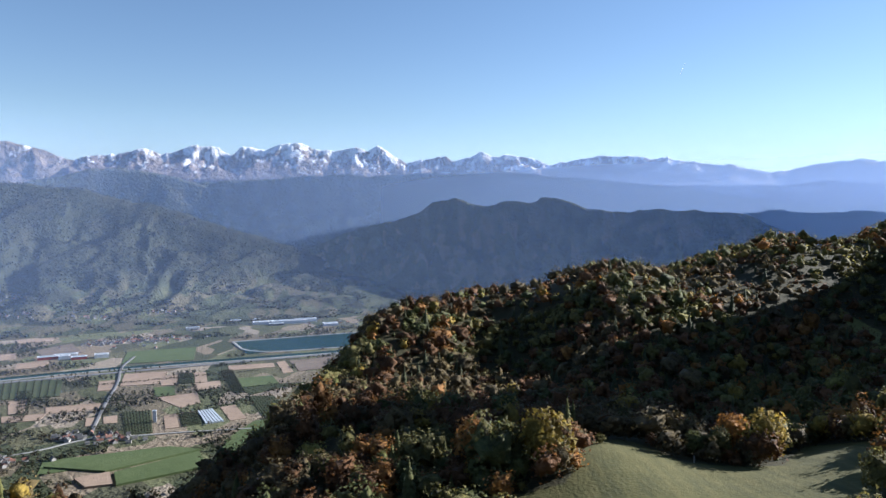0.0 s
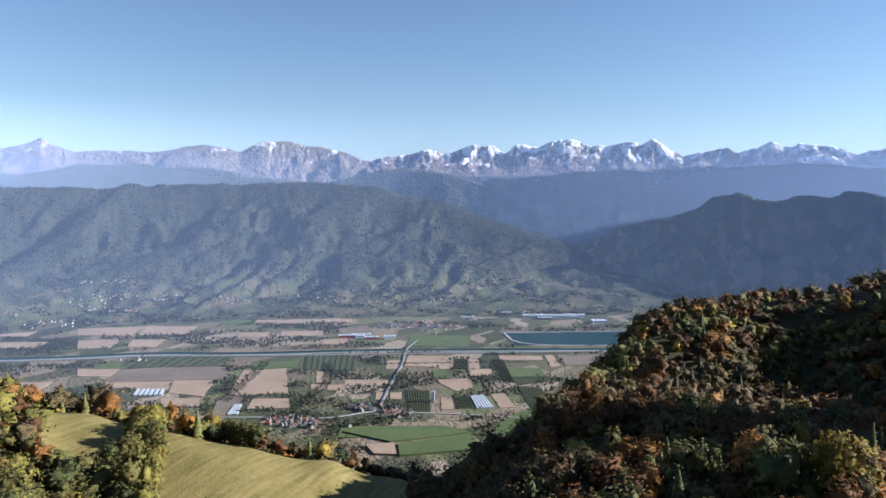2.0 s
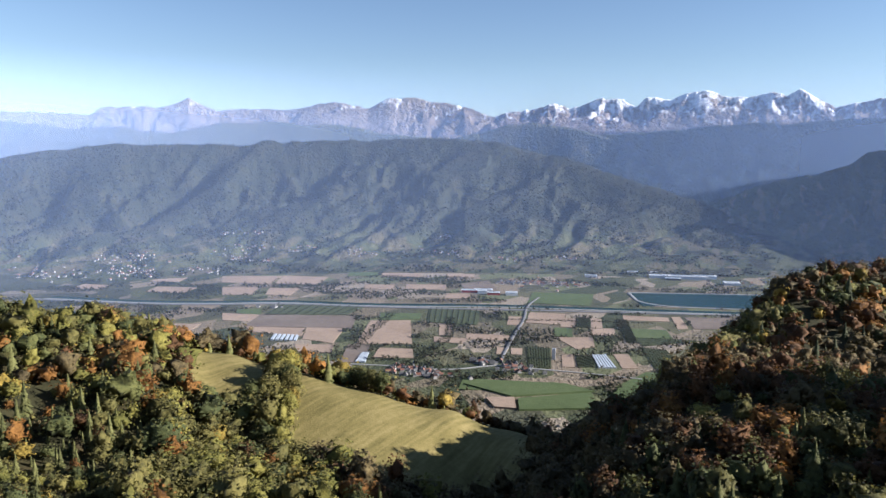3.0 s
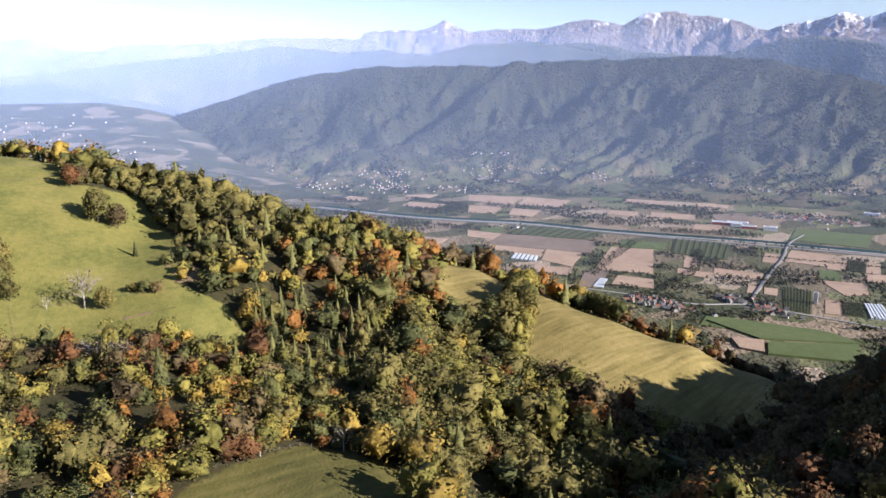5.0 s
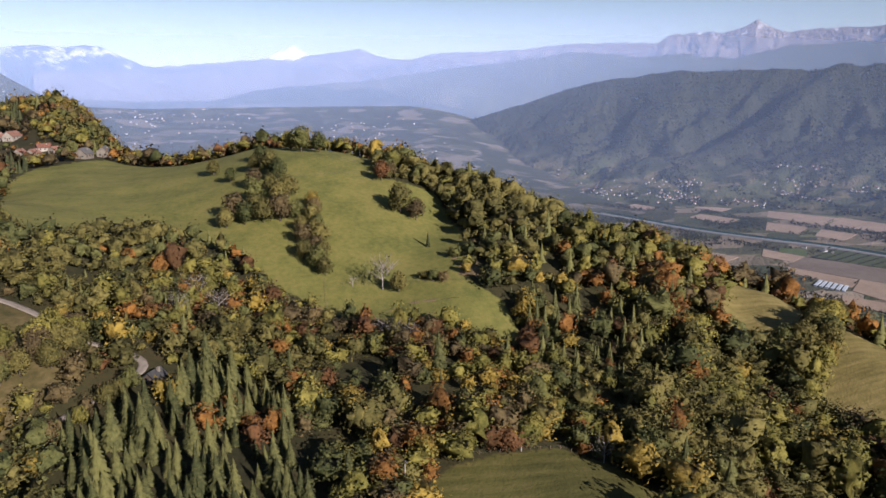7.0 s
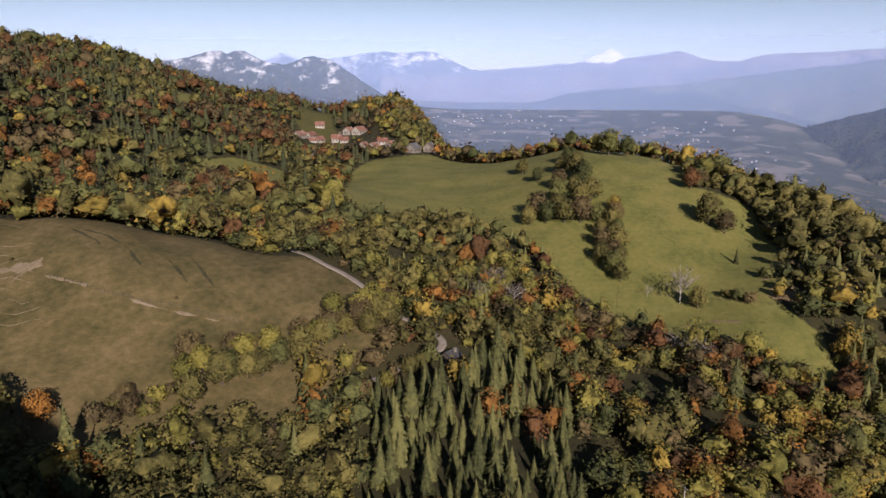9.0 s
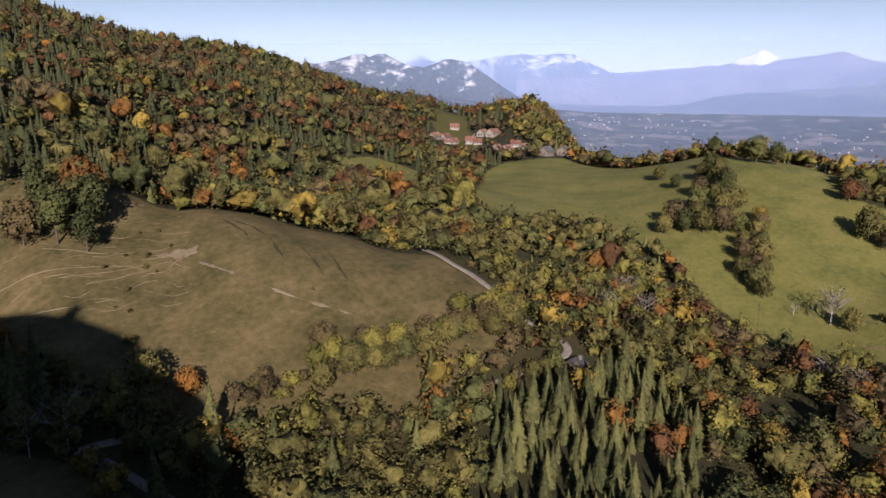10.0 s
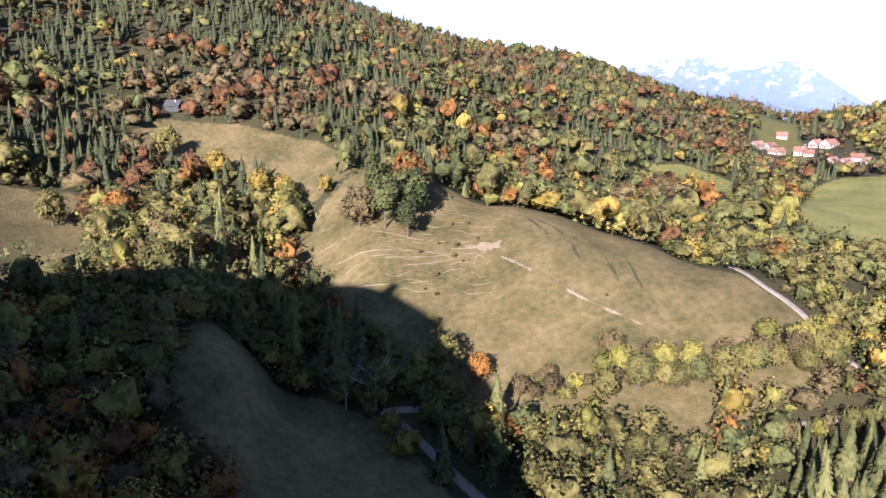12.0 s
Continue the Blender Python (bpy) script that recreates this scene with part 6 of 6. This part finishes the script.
# the hay meadow
for i, (x, y) in enumerate([(-242, 250), (-238, 242), (-233, 237), (-228, 232), (-222, 227), (-216, 222), (-211, 215), (-208, 210), (-220, 212), (-224, 206), (-230, 226)]):
    plant(("oak0", "oak3", "oak2", "oak0", "oak1")[i % 5], x, y, 1.15 + 0.12 * (i % 3))
for i, (x, y) in enumerate([(-218, 268), (-213, 266), (-208, 264), (-203, 263), (-198, 264)]):
    plant(("oak1", "oak0")[i % 2], x, y, 1.05)
# round the clearings
for kind, x, y, s in (("dead", -153, 87, 0.85), ("oak0", 62, 234, 0.8), ("oak0", 77, 191, 0.9), ("oak3", 89, 190, 1.3), ("oak4", 82, 195, 1.2), ("oak0", 93, 146, 0.9), ("oak1", 71, 193, 0.7), ("oak3", 26, 176, 1.6), ("oak0", 17, 178, 1.4), ("oak4", 9, 186, 1.4), ("spruce", 37, 203, 1.0), ("spruce", 40, 210, 0.9), ("bush0", 45, 196, 0.8), ("bush0", 33, 180, 1.0), ("oak3", -162, 62, 0.7), ("oak2", -160, 50, 0.7), ("oak3", -157, 38, 0.8), ("oak2", -166, 72, 0.75)):
    plant(kind, x, y, s)


# ---- fences, poles, paths ----
def tube(points, r, sides=6):
    return limb(points, [r] * len(points), sides)


post_mesh = None


def fence(line, gap=3.0, tall=1.15):
    """Timber posts with two strands of wire."""
    global post_mesh
    p = np.array(line, float)
    d = np.concatenate([[0], np.cumsum(np.hypot(*np.diff(p, axis=0).T))])
    s = np.arange(0, d[-1], gap)
    x, y = np.interp(s, d, p[:, 0]), np.interp(s, d, p[:, 1])
    z = height(x, y)
    root = tagged(new("fence"), "weathered timber post and wire pasture fence", "fence", group="pasture fences")
    root.matrix_world = pose(x[0], y[0], z[0])
    if post_mesh is None:
        v, q = box(0.13, 0.13, tall + 0.4, (0, 0, -0.4))
        v[4:, :2] *= 0.8
        post_mesh = poly_mesh("post", v, q, TIMBER)
    for a, b, c in zip(x, y, z):
        ob = part("post", post_mesh, root)
        ob.location = (a - x[0], b - y[0], c - z[0])
    for h in (0.55, 1.0):
        v, q = tube(np.stack([x - x[0], y - y[0], z - z[0] + h], 1), 0.012, 3)
        part("wire", poly_mesh("wire", v, q, GREY_ROOF), root)


for line in ([(-406, 22), (-405, 32), (-407, 44), (-412, 58), (-420, 72)], [(-292, 36), (-287, 56), (-279, 76), (-274, 88)], [(-297, 29), (-286, 28), (-273, 27)], [(-436, 43), (-438, 62), (-439, 76)],
             [(-197, -160), (-194, -140), (-195, -127), (-197, -115), (-199, -96)], [(-159, 48), (-160, 60), (-161, 77), (-154, 87), (-139, 94)]):
    fence(line)


def utility_pole(x, y, tall=8.0, turn=20):
    root = tagged(new("utility_pole"), "grey timber utility pole with a short crossarm", "pole")
    root.matrix_world = pose(x, y, ground_at(x, y), 0, 0, turn)
    v, q = limb([(0, 0, -1), (0, 0, tall * 0.5), (0, 0, tall)], [0.17, 0.15, 0.12], 8)
    part("pole", poly_mesh("pole", v, q, PALE_BARK), root)
    v, q = box(1.9, 0.14, 0.16, (0, 0, tall - 0.35))
    arm = part("crossarm", poly_mesh("crossarm", v, q, PALE_BARK), root)
    for k in (-0.8, 0, 0.8):
        v, q = limb([(k, 0, tall - 0.2), (k, 0, tall - 0.02), (k, 0, tall + 0.12)], [0.04, 0.07, 0.03], 6)
        part("insulator", poly_mesh("insulator", v, q, GREY_ROOF), arm)


utility_pole(-146, 31, 8.5)
utility_pole(-700, -215, 9, 60)
for x, y in ((-115, -115.5), (68, 185), (-160, 66)):
    root = tagged(new("marker_post"), "short pale timber post beside the grass", "post")
    root.matrix_world = pose(x, y, ground_at(x, y))
    v, q = box(0.22, 0.22, 2.4, (0, 0, -0.5))
    part("stake", poly_mesh("stake", v, q, PALE_BARK), root)

DRY = material("dry_brown_grass", [(0.10, 0.072, 0.035), (0.15, 0.11, 0.058), (0.20, 0.15, 0.085)], size=1.5, second=9, bump=0.5, bump_size=0.5)
SAND = material("bare_sandy_soil", [(0.118, 0.090, 0.050), (0.174, 0.134, 0.084), (0.225, 0.181, 0.125)], size=1.2, second=8, bump=0.5, bump_size=0.4)
TURF = material("dark_turf_edge", [(0.027, 0.027, 0.012), (0.055, 0.047, 0.02)], size=1.0, bump=0.6, bump_size=0.3)
COW_PATHS = [[(-153.4, -216.1), (-164.4, -202.7), (-177.3, -191.5), (-192.5, -182.2), (-202, -173.1)], [(-153.5, -202.4), (-164.5, -196.2), (-178.4, -186.4), (-190.3, -180.1)], [(-162.3, -228.2), (-173.4, -213.5), (-183.5, -198.1), (-194.5, -187.2)],
             [(-167.5, -187), (-179.4, -181.3), (-191.8, -175.5), (-200.5, -171.8)], [(-197.8, -162.5), (-195.4, -146.1), (-194.1, -130.6), (-195.4, -113.6), (-197.1, -102.2)], [(-191.7, -171.1), (-196.8, -171.4), (-201.4, -169.2)], [(-150.5, -192.1), (-160.8, -179.5), (-171.6, -173.4)]]
FURROWS = [[(-226, -168.6), (-224, -156), (-218.3, -144.9), (-210, -135.6)], [(-226, -140.4), (-213.6, -124.1), (-208.6, -118.7)], [(-224.9, -126.4), (-215.6, -116.3), (-209.6, -108.4)], [(-224.8, -171.9), (-218.3, -157.2), (-212.3, -150.1)]]


def worn_path(line, width, mat, name, label, seed, fill=0.22):
    """Worn ground in uneven patches along a line."""
    p = np.array(line, float)
    d = np.concatenate([[0], np.cumsum(np.hypot(*np.diff(p, axis=0).T))])
    s = np.arange(0, d[-1], 0.5)
    x, y = np.interp(s, d, p[:, 0]), np.interp(s, d, p[:, 1])
    x, y = x + fbm(s, s * 0 + seed, 6, 3, seed) * 0.35, y + fbm(s, s * 0 - seed, 6, 3, seed + 3) * 0.35
    tx, ty = np.gradient(x), np.gradient(y)
    L = np.hypot(tx, ty) + 1e-9
    w = width * np.clip(fill + 1.25 * fbm(s, s * 0, 5, 3, seed + 9), 0.0, 1.3) * np.minimum(1, np.minimum(s, s[-1] - s) / 3)
    offs = np.array([-0.5, -0.2, 0.2, 0.5])
    X, Y = x - ty / L * w * offs[:, None], y + tx / L * w * offs[:, None]
    Z = height(X, Y) + np.array([-0.05, 0.1, 0.1, -0.05])[:, None]
    mesh = mesh_grid(name, X, Y, Z)
    mesh.materials.append(mat)
    tagged(new(name, mesh), label, "path", kind="structure")


for i, line in enumerate(COW_PATHS):
    worn_path(line, 1.5 if i == 4 else 0.6, SAND, "cattle_path", "sandy cattle path worn across the knoll", i)
bb = np.arange(129.5, 140.5, 0.5)
for i, level in enumerate(np.arange(-69.0, -46.0, 1.9)):                 # small terraces trodden along the slope
    line = []
    for b in bb:
        rr = np.arange(196.0, 320.0, 1.5)
        zz = height(*polar(np.full(len(rr), b), rr))
        over = np.nonzero(zz > level + 0.6 * math.sin(b * 1.7 + i))[0]
        if len(over) and over[0] > 0:
            line.append(polar(b, rr[over[0]]))
    if len(line) > 4:
        start = (i * 5) % 4
        worn_path(line[start:len(line) - (i * 3) % 4], 0.36, SAND, "cattle_path", "sandy cattle path worn across the knoll", 60 + i, 0.1)
for i, line in enumerate(FURROWS):
    worn_path(line, 1.3, TURF, "turf_furrow", "dark turf step in the grazed slope", 20 + i, 0.9)
worn_path([(-196, -182), (-200, -176), (-203, -171), (-202, -166)], 7.0, SAND, "sandy_scar", "pale sandy scar in the knoll's turf", 41)
worn_path([(-204, -176), (-200, -172), (-196, -170)], 6.0, SAND, "sandy_scar", "pale sandy scar in the knoll's turf", 44)
worn_path([(-276, 92), (-288, 92), (-300, 88)], 14.0, DRY, "dry_patch", "patch of dry brown grass on the pasture", 47)
worn_path([(-264, 44), (-268, 60), (-262, 80)], 2.5, DRY, "dry_patch", "patch of dry brown grass on the pasture", 48)

# a short vapour trail, high over the range
v, q = limb([np.array(polar(-18.3, 4880)).tolist() + [880], np.array(polar(-18.48, 4880)).tolist() + [920], np.array(polar(-18.67, 4880)).tolist() + [958]], [0.5, 0.9, 0.4], 6)
VAPOUR = material("vapour", [(0.85, 0.85, 0.85), (0.9, 0.9, 0.9)], size=40, bump=0.0)
nt = VAPOUR.node_tree
thin, both = nt.nodes.new("ShaderNodeBsdfTranslucent"), nt.nodes.new("ShaderNodeAddShader")
thin.inputs["Color"].default_value = (0.35, 0.35, 0.35, 1)
nt.links.new(nt.nodes["Principled BSDF"].outputs[0], both.inputs[0])
nt.links.new(thin.outputs[0], both.inputs[1])
nt.links.new(both.outputs[0], nt.nodes["Material Output"].inputs["Surface"])
tagged(new("vapour_trail", poly_mesh("vapour_trail", v, q, VAPOUR)), "short white vapour trail in the clear sky", "vapour trail", kind="structure")
